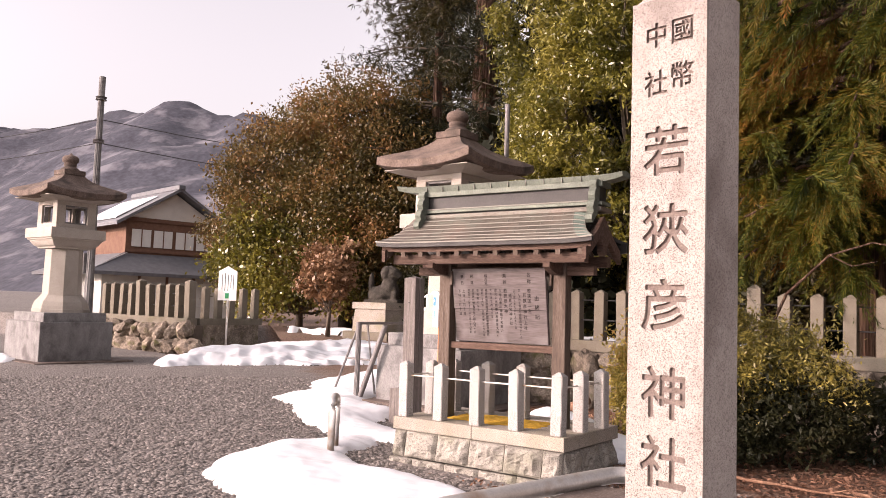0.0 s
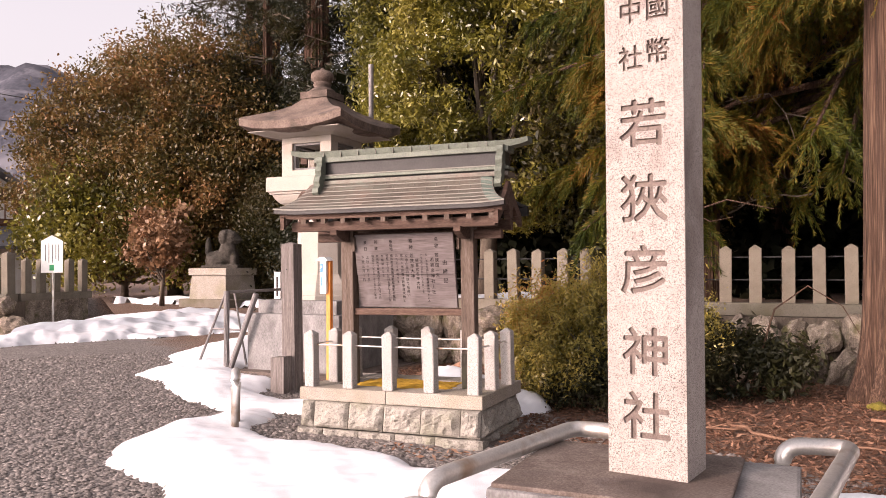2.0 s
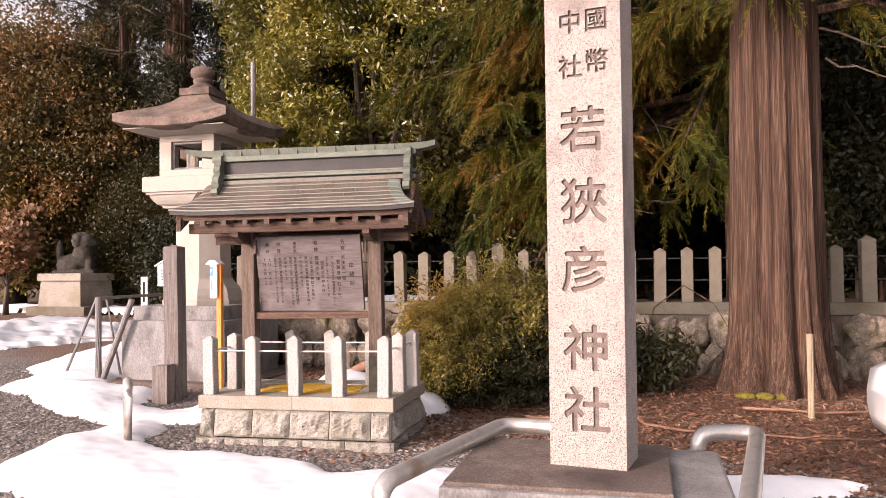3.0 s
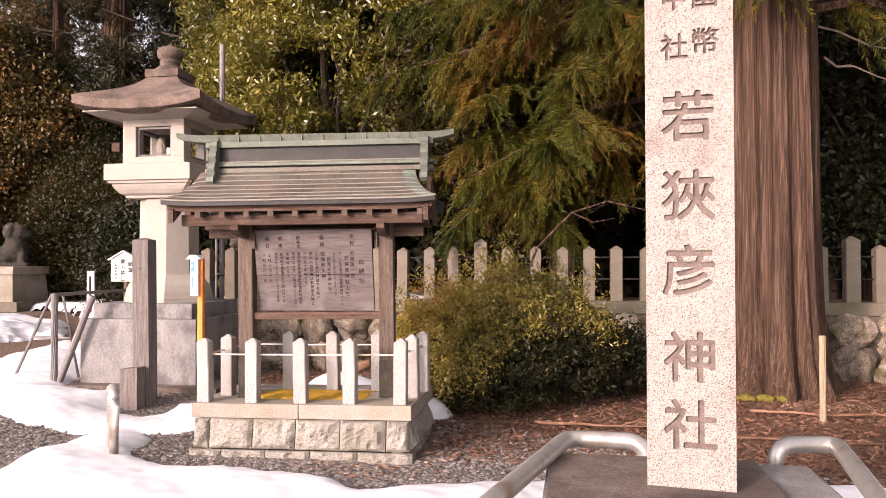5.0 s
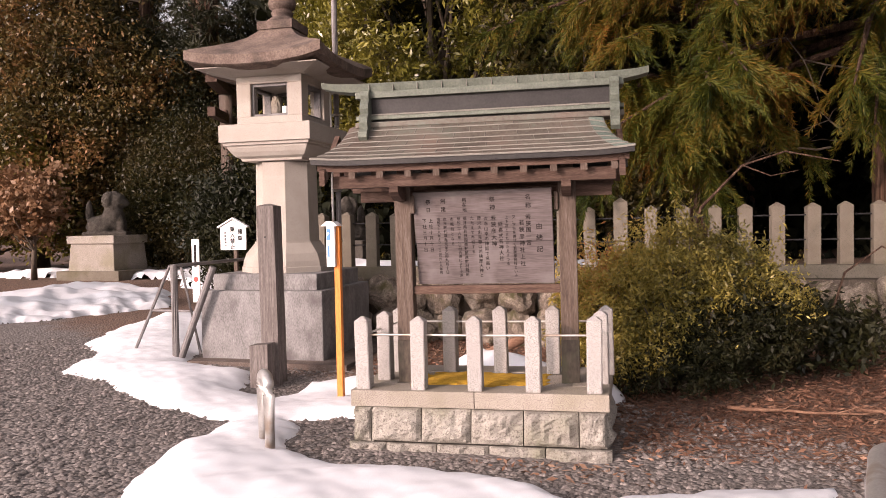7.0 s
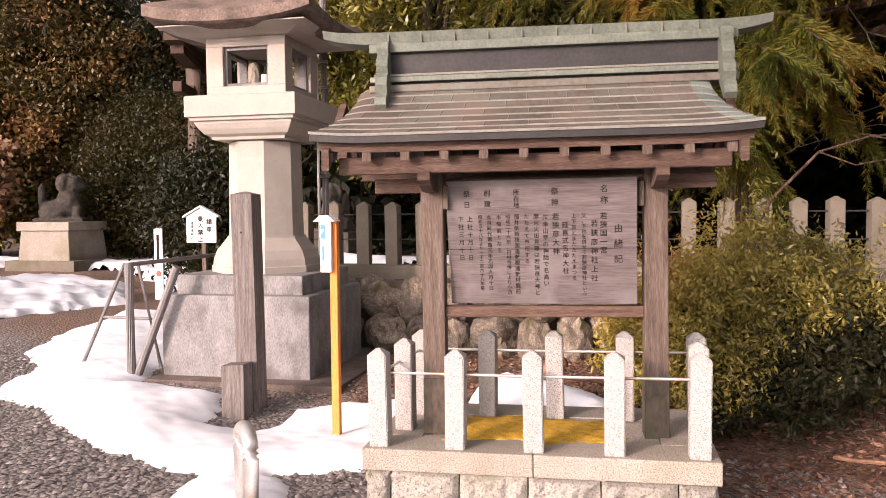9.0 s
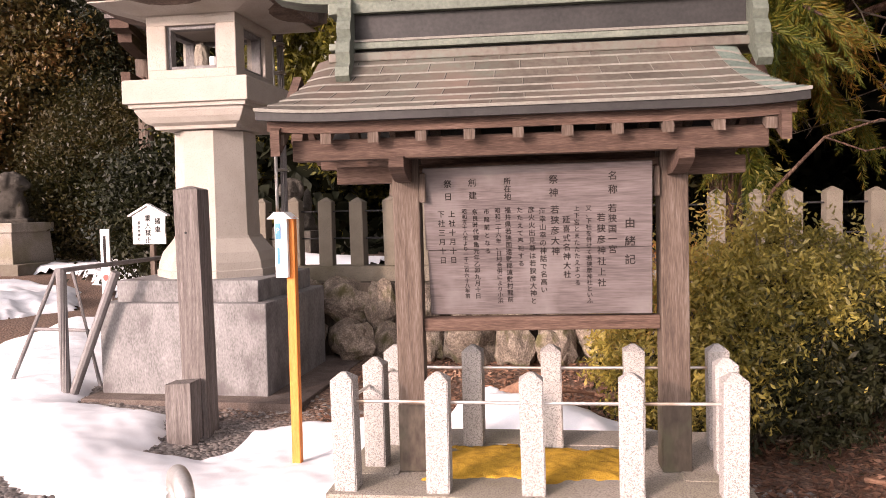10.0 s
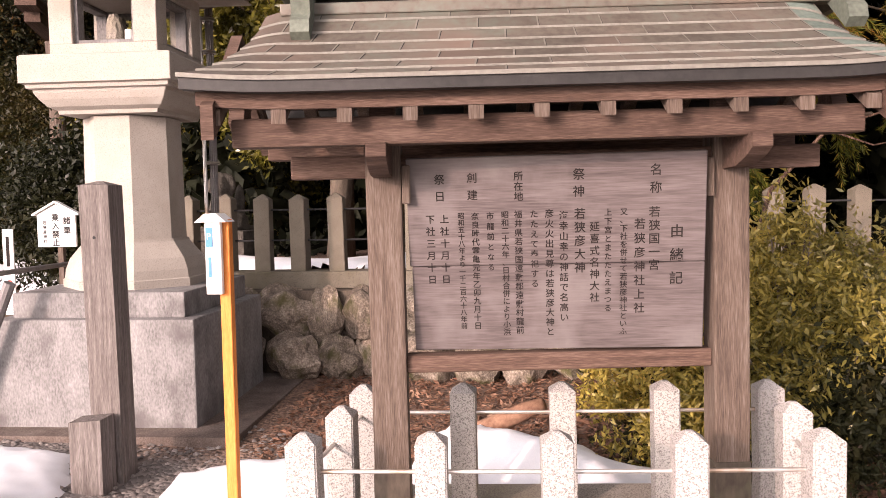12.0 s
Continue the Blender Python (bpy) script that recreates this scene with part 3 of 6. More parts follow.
# ---- stone pillar with its name ----
def engraved_plate(width, height, marks, depth):
    """A flat plate, standing in x and z, through which characters are cut with strokes of some width."""
    cut = bmesh.new()
    for text, size, x, z in marks:
        for k in range(7):
            grow = 0.020 * size if k else 0.0
            me = word(text, size)
            own = bmesh.new()
            own.from_mesh(me)
            bmesh.ops.remove_doubles(own, verts=own.verts, dist=1e-5)
            top = bmesh.ops.extrude_face_region(own, geom=own.faces[:])
            bmesh.ops.translate(own, vec=(0, 0, depth * 4), verts=[v for v in top["geom"] if isinstance(v, bmesh.types.BMVert)])
            bmesh.ops.translate(own, vec=(x + grow * math.cos(k * math.pi / 3 + 0.2), z + grow * math.sin(k * math.pi / 3 + 0.2), -depth * 2 - 0.0007 * k), verts=own.verts)
            bmesh.ops.recalc_face_normals(own, faces=own.faces)
            join(cut, own)
    cm, pm = bpy.data.meshes.new("cutter"), bpy.data.meshes.new("plate")
    cut.to_mesh(cm)
    cut.free()
    bm = box(-width / 2, width / 2, 0, height, -depth / 2, depth / 2)
    bm.to_mesh(pm)
    bm.free()
    a, b = new("plate", pm), new("cutter", cm)
    mod = a.modifiers.new("cut", "BOOLEAN")
    mod.operation, mod.object, mod.solver, mod.use_self = "DIFFERENCE", b, "EXACT", True
    me = bpy.data.meshes.new_from_object(a.evaluated_get(bpy.context.evaluated_depsgraph_get()))
    bpy.data.objects.remove(a)
    bpy.data.objects.remove(b)
    me.transform(Matrix.Rotation(radians(90), 4, "X"))
    me.materials.clear()
    return me


PX0, PX1, PY0, PY1, PZ0, PZ1 = -1.016, -0.584, 4.287, 4.62, 0.595, 3.32
pillar = thing("stone_pillar", ((PX0 + PX1) / 2, 4.32, 0), "tall pink granite shrine name pillar with carved characters", "stone pillar")
marks = [("若", 0.27, -0.005, 1.875), ("狹", 0.27, -0.005, 1.47), ("彦", 0.27, -0.005, 1.085), ("神", 0.27, 0.0, 0.645), ("社", 0.27, 0.0, 0.30),
         ("國", 0.14, 0.08, 2.50), ("幣", 0.14, 0.08, 2.265), ("中", 0.14, -0.07, 2.50), ("社", 0.14, -0.07, 2.245)]
plate = mesh_part("carved_face", engraved_plate(PX1 - PX0, PZ1 - PZ0 - 0.02, marks, 0.016), PILLAR, pillar, "front face with deeply carved characters")
plate.matrix_parent_inverse = pillar.matrix_basis.inverted() @ Matrix.Translation(((PX0 + PX1) / 2, PY0 + 0.008, PZ0))
# the floor's dark colour holds both grime and the shade within the cuts
part("groove_floor", box(PX0 + 0.03, PX1 - 0.03, PY0 + 0.0155, PY0 + 0.03, PZ0 + 0.03, PZ1 - 0.06), GROOVE, pillar, "floor of the carved characters, coloured dark for grime and shade")
part("shaft", loft([[(PX0, PY0 + 0.0165, z), (PX1, PY0 + 0.0165, z), (PX1, PY1, z), (PX0, PY1, z)] if i < 2 else
                    [(PX0 + 0.05, PY0 + 0.06, z), (PX1 - 0.05, PY0 + 0.06, z), (PX1 - 0.05, PY1 - 0.05, z), (PX0 + 0.05, PY1 - 0.05, z)] for i, z in enumerate((PZ0, PZ1 - 0.02, PZ1 + 0.035))]), PILLAR, pillar)
pillar.matrix_basis = pose((PX0 + PX1) / 2, 4.32, 0, 0, 0, -9.5)
plinth = thing("pillar_plinth", (-0.8, 4.3, 0), "low dark weathered concrete plinth under the stone pillar", "plinth")
part("block", box(-1.55, -0.06, 3.82, 4.96, -0.05, 0.57, 0.02, 2), LANTERN_BASE, plinth, "lighter worn concrete block")
part("top_slab", box(-1.53, -0.36, 3.85, 4.94, 0.565, 0.595, 0.01, 2), BASE_SLAB, plinth, "dark stained upper slab")


# ---- notice board on its stone base ----
def post_mesh(w, h, tip):
    rings = [square(w / 2 - 0.004, 0), square(w / 2, 0.006), square(w / 2, h - tip), square(w / 2 - 0.004, h - tip + 0.004), square(0.012, h)]
    bm = loft(rings)
    me = bpy.data.meshes.new("post")
    bmesh.ops.bevel(bm, geom=[e for e in bm.edges if abs(e.verts[0].co.z - e.verts[1].co.z) > 0.2], offset=0.006, segments=2, affect="EDGES")
    bmesh.ops.recalc_face_normals(bm, faces=bm.faces)
    bm.to_mesh(me)
    bm.free()
    return me


BX0, BX1, BY0, BY1 = -4.84, -2.80, 6.86, 8.02
base = thing("granite_platform", (-3.82, 7.44, 0), "raised granite base with a low post fence, built of rough blocks", "stone base")
rng = np.random.default_rng(5)
for a, b in ((BX0, -3.83), (-3.826, BX1)):
    part("cap_stone", box(a, b, BY0, BY0 + 0.3, 0.345, 0.475, 0.008, 2), CAP_STONE, base)
part("cap_stone", box(BX0, BX0 + 0.3, BY0 + 0.304, BY1, 0.345, 0.475, 0.008, 2), CAP_STONE, base)
part("cap_stone", box(BX1 - 0.3, BX1, BY0 + 0.304, BY1, 0.345, 0.475, 0.008, 2), CAP_STONE, base)
part("cap_stone", box(BX0 + 0.304, BX1 - 0.304, BY1 - 0.3, BY1, 0.345, 0.475, 0.008, 2), CAP_STONE, base)
part("floor_slab", box(BX0 + 0.302, BX1 - 0.302, BY0 + 0.302, BY1 - 0.302, 0.36, 0.468), CAP_STONE, base, "stained inner floor")


def rough_block(w, h, d, seed, amp=0.042):
    """A block in local x (width), z (height) whose outer face, towards -y, is rock-pitched and leans out to the foot."""
    bm = bmesh.new()
    n = 14
    vs = []
    for j in range(n):
        row = []
        for i in range(n):
            u, t = i / (n - 1), j / (n - 1)
            edge = min(u, 1 - u, t, 1 - t)
            q = noise.noise(Vector((u * w * 7, t * h * 7, seed * 3.7))) + 0.6 * noise.noise(Vector((u * w * 17, t * h * 17, seed * 1.3))) + 0.35 * noise.noise(Vector((u * w * 41, t * h * 41, seed * 2.9)))
            y = -amp * (0.55 + q) * min(1, edge * 8) - (0.012 if edge > 0 else 0)
            row.append(bm.verts.new((u * w, y, t * h)))
        vs.append(row)
    for j in range(n - 1):
        for i in range(n - 1):
            bm.faces.new((vs[j][i], vs[j][i + 1], vs[j + 1][i + 1], vs[j + 1][i]))
    b = [bm.verts.new(p) for p in ((0, d, 0), (w, d, 0), (w, d, h), (0, d, h))]
    ring = [vs[0][i] for i in range(n)] + [vs[j][n - 1] for j in range(1, n)] + [vs[n - 1][i] for i in range(n - 2, -1, -1)] + [vs[j][0] for j in range(n - 2, 0, -1)]
    corner = [ring.index(vs[0][0]), ring.index(vs[0][n - 1]), ring.index(vs[n - 1][n - 1]), ring.index(vs[n - 1][0])]
    for k in range(4):
        a, z = corner[k], corner[(k + 1) % 4]
        span = ring[a:z + 1] if z > a else ring[a:] + ring[:z + 1]
        bm.faces.new(span[::-1] + [b[k], b[(k + 1) % 4]])
    bm.faces.new((b[3], b[2], b[1], b[0]))
    return bm


def block_row(x0, x1, cuts, y, z0, z1, lean, turn, parent, seed):
    """Blocks side by side along a wall that leans outwards towards its foot."""
    xs = [x0] + [x0 + (x1 - x0) * c for c in cuts] + [x1]
    for k, (a, b) in enumerate(zip(xs, xs[1:])):
        bm = rough_block(b - a - 0.008, z1 - z0 - 0.006, 0.16, seed + k)
        bmesh.ops.transform(bm, matrix=turn @ Matrix.Translation((a + 0.004, y, z0 + 0.003)) @ Matrix.Rotation(-lean, 4, "X"), verts=bm.verts)
        part("block", bm, BLOCK_STONE, parent)


EYE4 = Matrix.Identity(4)
block_row(BX0 + 0.02, BX1 - 0.02, [0.075, 0.28, 0.48, 0.685, 0.895], 6.845, 0.075, 0.343, 0.17, EYE4, base, 1)
block_row(BX0 - 0.015, BX1 + 0.015, [0.15, 0.35, 0.55, 0.76], 6.815, -0.05, 0.072, 0.17, EYE4, base, 11)
RIGHT = Matrix.Translation((BX1, 7.44, 0)) @ Matrix.Rotation(radians(90), 4, "Z")
block_row(-0.56, 0.58, [0.35, 0.7], 0.02, 0.075, 0.343, 0.17, RIGHT, base, 21)
block_row(-0.59, 0.6, [0.5], 0.05, -0.05, 0.072, 0.17, RIGHT, base, 31)
LEFT = Matrix.Translation((BX0, 7.44, 0)) @ Matrix.Rotation(radians(-90), 4, "Z")
block_row(-0.58, 0.56, [0.35, 0.7], 0.02, 0.075, 0.343, 0.17, LEFT, base, 41)
block_row(-0.6, 0.59, [0.5], 0.05, -0.05, 0.072, 0.17, LEFT, base, 51)
part("core", box(BX0 + 0.14, BX1 - 0.14, BY0 + 0.14, BY1 - 0.04, -0.05, 0.34), BLOCK_STONE, base)

post_me = post_mesh(0.114, 0.585, 0.036)
FRONT, MIDDLE, BACK = 6.951, 7.319, 7.706
spots = [(-4.745 + 0.4585 * i, FRONT) for i in range(5)] + [(-4.683, MIDDLE), (-2.87, MIDDLE)] + [(-4.655 + 0.4545 * i, BACK) for i in range(5)]
for k, (x, y) in enumerate(spots):
    ob = mesh_part("fence_post", post_me, GRANITE, base)
    ob.matrix_basis = pose(x, y, 0.473, rng.normal() * 0.5, rng.normal() * 0.5, rng.normal() * 2)
for z, y in ((0.908, FRONT + 0.015), (0.925, BACK)):
    part("rod", tube([(-4.74 if y < 7.3 else -4.65, y, z), (-3.8, y, z - 0.004), (-2.91 if y < 7.3 else -2.84, y, z)], 0.0085, 8), STEEL, base, "thin steel rod")
for x, xb in ((-4.745, -4.655), (-2.911, -2.837)):
    part("rod", tube([(x, FRONT, 0.908), (xb, BACK, 0.925)], 0.0085, 8), STEEL, base, "thin steel rod")


def moss_sheet():
    xs, ys = np.arange(-4.4, -3.2, 0.02), np.arange(7.05, 7.72, 0.02)
    X, Y = np.meshgrid(xs, ys)
    d = np.minimum(np.minimum(X + 4.35, -3.32 - X), np.minimum(Y - 7.1, 7.69 - Y)) + 0.05 * wave(X, Y, 11) + 0.03 * wave(X, Y, 37)
    Z = 0.472 + 0.02 * np.clip(d * 8, -0.4, 1) + 0.004 * wave(X, Y, 60) - np.where(d < 0, 0.03, 0)
    v = np.stack([X, Y, Z], -1).reshape(-1, 3)
    nx, ny = len(xs), len(ys)
    i = (np.arange(ny - 1)[:, None] * nx + np.arange(nx - 1)[None, :]).ravel()
    ob = mesh_part("moss", fast_mesh("moss", v, np.stack([i, i + 1, i + nx + 1, i + nx], 1), 4), MOSS, smooth=True)
    tagged(ob, "yellow moss growing on the stone base floor", "moss", kind="stuff")


moss_sheet()
# the base has settled, its right end a little high
base.matrix_basis = pose(-3.82, 7.44, 0, 0, -0.6, 1.0)

shelter = thing("notice_shelter", (-3.8, 7.33, 0.47), "roofed wooden notice board with an aged copper roof", "notice board")
for x in (-4.475, -3.12):
    p = part("post", box(x - 0.07, x + 0.07, 7.26, 7.40, 0.47, 2.12, 0.008, 2), WOOD_UP, shelter)
    part("foot_sleeve", box(x - 0.073, x + 0.073, 7.257, 7.403, 0.47, 0.825, 0.004), SLEEVE, p, "dark weathered foot sleeve")
    part("bracket", loft([[(x - 0.036, y, z), (x + 0.036, y, z), (x + 0.036, y, z + h), (x - 0.036, y, z + h)] for y, z, h in ((7.26, 1.985, 0.12), (7.12, 1.99, 0.115), (7.02, 2.02, 0.085), (6.96, 2.05, 0.05))]), WOOD, shelter)
    part("peg_plate", box(x + (0.073 if x < -4 else -0.105), x + (0.105 if x < -4 else -0.073), 7.235, 7.262, 1.88, 2.03, 0.004), WOOD_UP, shelter)
part("tie_beam", box(-4.84, -2.765, 7.285, 7.375, 1.985, 2.075, 0.008, 2), WOOD, shelter)
part("front_purlin", box(-4.99, -2.74, 7.0, 7.1, 2.094, 2.196, 0.008, 2), WOOD, shelter)
part("back_purlin", box(-4.99, -2.74, 7.56, 7.66, 2.078, 2.188, 0.008, 2), WOOD, shelter)
part("lower_rail", box(-4.405, -3.19, 7.29, 7.37, 1.205, 1.275, 0.005), WOOD, shelter)

RIDGE_Y, EAVE_Y, EAVE_Z, TOP_Y, TOP_Z = 7.33, 6.855, 2.312, 7.235, 2.63


def roof_at(u, s, side=-1):
    """A point of the roof's skin: u from -1 to 1 along it, s from 0 at the eave to 1 at the ridge's foot."""
    half = 1.255 - 0.215 * (1 - (1 - s) ** 1.6)
    w = abs(u)
    drop = 0.055 * max(0.0, (w - 0.86) / 0.14) ** 2 * (1 - 0.5 * s)
    y = EAVE_Y + (TOP_Y - EAVE_Y) * s
    z = EAVE_Z + (TOP_Z - EAVE_Z) * (0.62 * s + 0.38 * s * s) - drop * s + 0.02 * max(0.0, (w - 0.7) / 0.3) ** 2 * (1 - s)
    return Vector((-3.865 + u * half, y if side < 0 else 2 * RIDGE_Y - y, z))


def roof_skin(side):
    bm = bmesh.new()
    nu, ns = 40, 10
    for lift in (0.0, -0.035):
        g = [[bm.verts.new(roof_at(-1 + 2 * i / nu, j / ns, side) + Vector((0, 0, lift))) for i in range(nu + 1)] for j in range(ns + 1)]
        for j in range(ns):
            for i in range(nu):
                bm.faces.new((g[j][i], g[j][i + 1], g[j + 1][i + 1], g[j + 1][i]))
        if lift == 0.0:
            top = g
    for j in range(ns):
        for i in (0, nu):
            bm.faces.new((top[j][i], top[j + 1][i], g[j + 1][i], g[j][i]))
    for i in range(nu):
        bm.faces.new((top[0][i], top[0][i + 1], g[0][i + 1], g[0][i]))
    return bm


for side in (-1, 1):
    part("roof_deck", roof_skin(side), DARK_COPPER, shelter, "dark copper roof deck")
courses, per = 7, 9
for c in range(courses):
    s0, s1 = c / courses, (c + 1) / courses
    cuts = [-1 + 2 * (k + (0.5 if c % 2 else 0.0) + 0.06 * math.sin(c * 5 + k)) / per for k in range(per + 1)]
    cuts = [-1.0] + [q for q in cuts if -0.95 < q < 0.83] + [0.885, 1.0]
    for a, b in zip(cuts, cuts[1:]):
        bm = bmesh.new()
        n = 6
        rows = []
        for s, up in ((s0 - 0.014, 0.002), (s0 - 0.010, 0.010), (s1, 0.003)):
            rows.append([bm.verts.new(roof_at(a + 0.003 + (b - a - 0.006) * i / n, max(s, -0.015)) + Vector((0, 0, up))) for i in range(n + 1)])
        for r0, r1 in zip(rows, rows[1:]):
            for i in range(n):
                bm.faces.new((r0[i], r0[i + 1], r1[i + 1], r1[i]))
        sheet = part("copper_sheet", bm, VERGE if b > 0.99 else COPPER, shelter)
        seam = bmesh.new()
        q = [seam.verts.new(roof_at(b - 0.003 + d, s) + Vector((0, 0, up))) for d, s, up in ((-0.002, s0 - 0.008, 0.0115), (0.0035, s0 - 0.008, 0.0115), (0.0035, s1, 0.0075), (-0.002, s1, 0.0075))]
        seam.faces.new(q)
        part("seam", seam, SEAM, sheet, "pale folded seam")
        fold = bmesh.new()
        lower = [fold.verts.new(roof_at(a + (b - a) * i / n, max(s0 - 0.014, -0.015)) + Vector((0, -0.002, 0.004))) for i in range(n + 1)]
        upper = [fold.verts.new(roof_at(a + (b - a) * i / n, max(s0 - 0.009, -0.011)) + Vector((0, 0, 0.0115))) for i in range(n + 1)]
        for i in range(n):
            fold.faces.new((lower[i], lower[i + 1], upper[i + 1], upper[i]))
        part("fold", fold, SEAM, sheet, "pale worn lower edge")


def eave_band(y0, y1, z0, z1, half, name, mat, label=""):
    """A strip along the front eave that lifts a little at both ends."""
    rings = []
    for i in range(25):
        u = -1 + i / 12
        up = 0.02 * max(0.0, (abs(u) - 0.7) / 0.3) ** 2
        x = -3.865 + u * half
        rings.append([(x, y0, z0 + up), (x, y1, z0 + up), (x, y1, z1 + up), (x, y0, z1 + up)])
    part(name, loft(rings), mat, shelter, label)


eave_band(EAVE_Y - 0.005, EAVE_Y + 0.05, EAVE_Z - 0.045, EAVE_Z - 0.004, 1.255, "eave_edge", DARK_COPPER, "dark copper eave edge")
eave_band(EAVE_Y - 0.014, EAVE_Y + 0.01, EAVE_Z - 0.006, EAVE_Z + 0.009, 1.26, "eave_lip", SEAM, "pale green copper lip")
eave_band(EAVE_Y + 0.06, EAVE_Y + 0.09, EAVE_Z - 0.095, EAVE_Z - 0.04, 1.22, "eave_board", WOOD)
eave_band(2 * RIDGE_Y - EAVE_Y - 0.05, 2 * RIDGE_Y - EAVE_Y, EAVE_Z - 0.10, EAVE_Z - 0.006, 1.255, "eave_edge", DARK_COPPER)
for i in range(11):
    x = -5.03 + 0.2275 * i
    for sgn in (-1, 1):
        y0, y1 = (6.92, RIDGE_Y) if sgn < 0 else (RIDGE_Y, 7.74)
        za, zb = (2.168, 2.43) if sgn < 0 else (2.43, 2.168)
        part("rafter", loft([[(x - 0.026, y0, za), (x + 0.026, y0, za), (x + 0.026, y0, za + 0.05), (x - 0.026, y0, za + 0.05)],
                             [(x - 0.026, y1, zb), (x + 0.026, y1, zb), (x + 0.026, y1, zb + 0.05), (x - 0.026, y1, zb + 0.05)]]), WOOD_UP, shelter)
for x in (-5.04, -2.70):
    for sgn in (-1, 1):
        pts = [(6.885, 2.115, 0.12), (7.02, 2.195, 0.12), (7.18, 2.31, 0.12), (RIDGE_Y, 2.42, 0.14)]
        part("barge_board", loft([[(x - 0.022, (y if sgn < 0 else 2 * RIDGE_Y - y), z), (x + 0.022, (y if sgn < 0 else 2 * RIDGE_Y - y), z),
                                   (x + 0.022, (y if sgn < 0 else 2 * RIDGE_Y - y), z + h), (x - 0.022, (y if sgn < 0 else 2 * RIDGE_Y - y), z + h)] for y, z, h in pts]), WOOD, shelter)
    part("gable_carving", loft([[(x - 0.03, RIDGE_Y + a * w, z) for a in (-1, 1)] + [(x + 0.03, RIDGE_Y + a * w, z) for a in (1, -1)] for z, w in ((2.17, 0.012), (2.21, 0.07), (2.26, 0.05), (2.32, 0.12), (2.40, 0.09), (2.45, 0.03))]), WOOD, shelter, "carved gable pendant")
for x in (-4.475, -3.12):
    part("gable_strut", box(x - 0.05, x + 0.05, 7.29, 7.37, 2.075, 2.42, 0.004), WOOD, shelter)

ridge = part("ridge", box(-4.80, -2.70, RIDGE_Y - 0.075, RIDGE_Y + 0.075, 2.60, 2.90), DARK_COPPER, shelter, "dark copper box ridge")
part("ridge_line", box(-4.81, -2.69, RIDGE_Y - 0.12, RIDGE_Y - 0.11, 2.70, 2.712), SEAM, ridge, "pale folded edge")
for z0, z1, d in ((2.60, 2.645, 0.135), (2.665, 2.70, 0.115), (2.845, 2.90, 0.115)):
    part("ridge_band", box(-4.84, -2.66, RIDGE_Y - d, RIDGE_Y + d, z0, z1, 0.006, 2), PATINA if z0 > 2.62 else COPPER, ridge, "green copper band")
rings = []
for i in range(33):
    u = -1 + i / 16
    up = 0.045 * max(0.0, (abs(u) - 0.78) / 0.22) ** 2 - 0.01 * u
    x = -3.80 + 1.335 * u
    t = 0.066 - 0.02 * max(0.0, (abs(u) - 0.85) / 0.15)
    rings.append([(x, RIDGE_Y - 0.09, 2.897 + up), (x, RIDGE_Y + 0.09, 2.897 + up), (x, RIDGE_Y + 0.11, 2.897 + t + up), (x, RIDGE_Y, 2.912 + t + up), (x, RIDGE_Y - 0.11, 2.897 + t + up)])
part("ridge_cap", loft(rings), PATINA, ridge, "pale green ridge cap with upswept ends")
for i in range(10):
    x = -4.72 + 0.204 * i
    part("cap_seam", box(x - 0.003, x + 0.003, RIDGE_Y - 0.112, RIDGE_Y - 0.088, 2.90, 2.955), SEAM, ridge)
for x in (-4.745, -2.735):
    prof = [(7.20, 2.91), (7.17, 2.90), (7.155, 2.86), (7.165, 2.82), (7.14, 2.79), (7.125, 2.75), (7.14, 2.71), (7.11, 2.68), (7.09, 2.63), (7.105, 2.585), (7.07, 2.555), (7.06, 2.51), (7.09, 2.48), (7.25, 2.62), (7.25, 2.91)]
    bm = bmesh.new()
    a = [bm.verts.new((x - 0.035, y, z)) for y, z in prof]
    b = [bm.verts.new((x + 0.035, y, z)) for y, z in prof]
    bm.faces.new(a)
    bm.faces.new(b[::-1])
    for i in range(len(prof)):
        k = (i + 1) % len(prof)
        bm.faces.new((a[i], a[k], b[k], b[i]))
    part("ridge_end_scroll", bm, PATINA, shelter, "scrolled green copper ridge end")

board = part("board", bmesh.new(), BOARD, shelter)
lean = pose(-3.8, 7.33, 0, 0, 0, -4.0) @ pose(-0.005, 0.004, 1.288, 7.3, 0, 0)
for z0, z1, cut in ((0.0, 0.345, 0.022), (0.3475, 0.775, 0.0)):
    bm = box(-0.575 + cut * 0.4, 0.575, -0.02, 0.015, z0, z1, 0.003)
    bmesh.ops.transform(bm, matrix=lean, verts=bm.verts)
    part("plank", bm, BOARD, board)

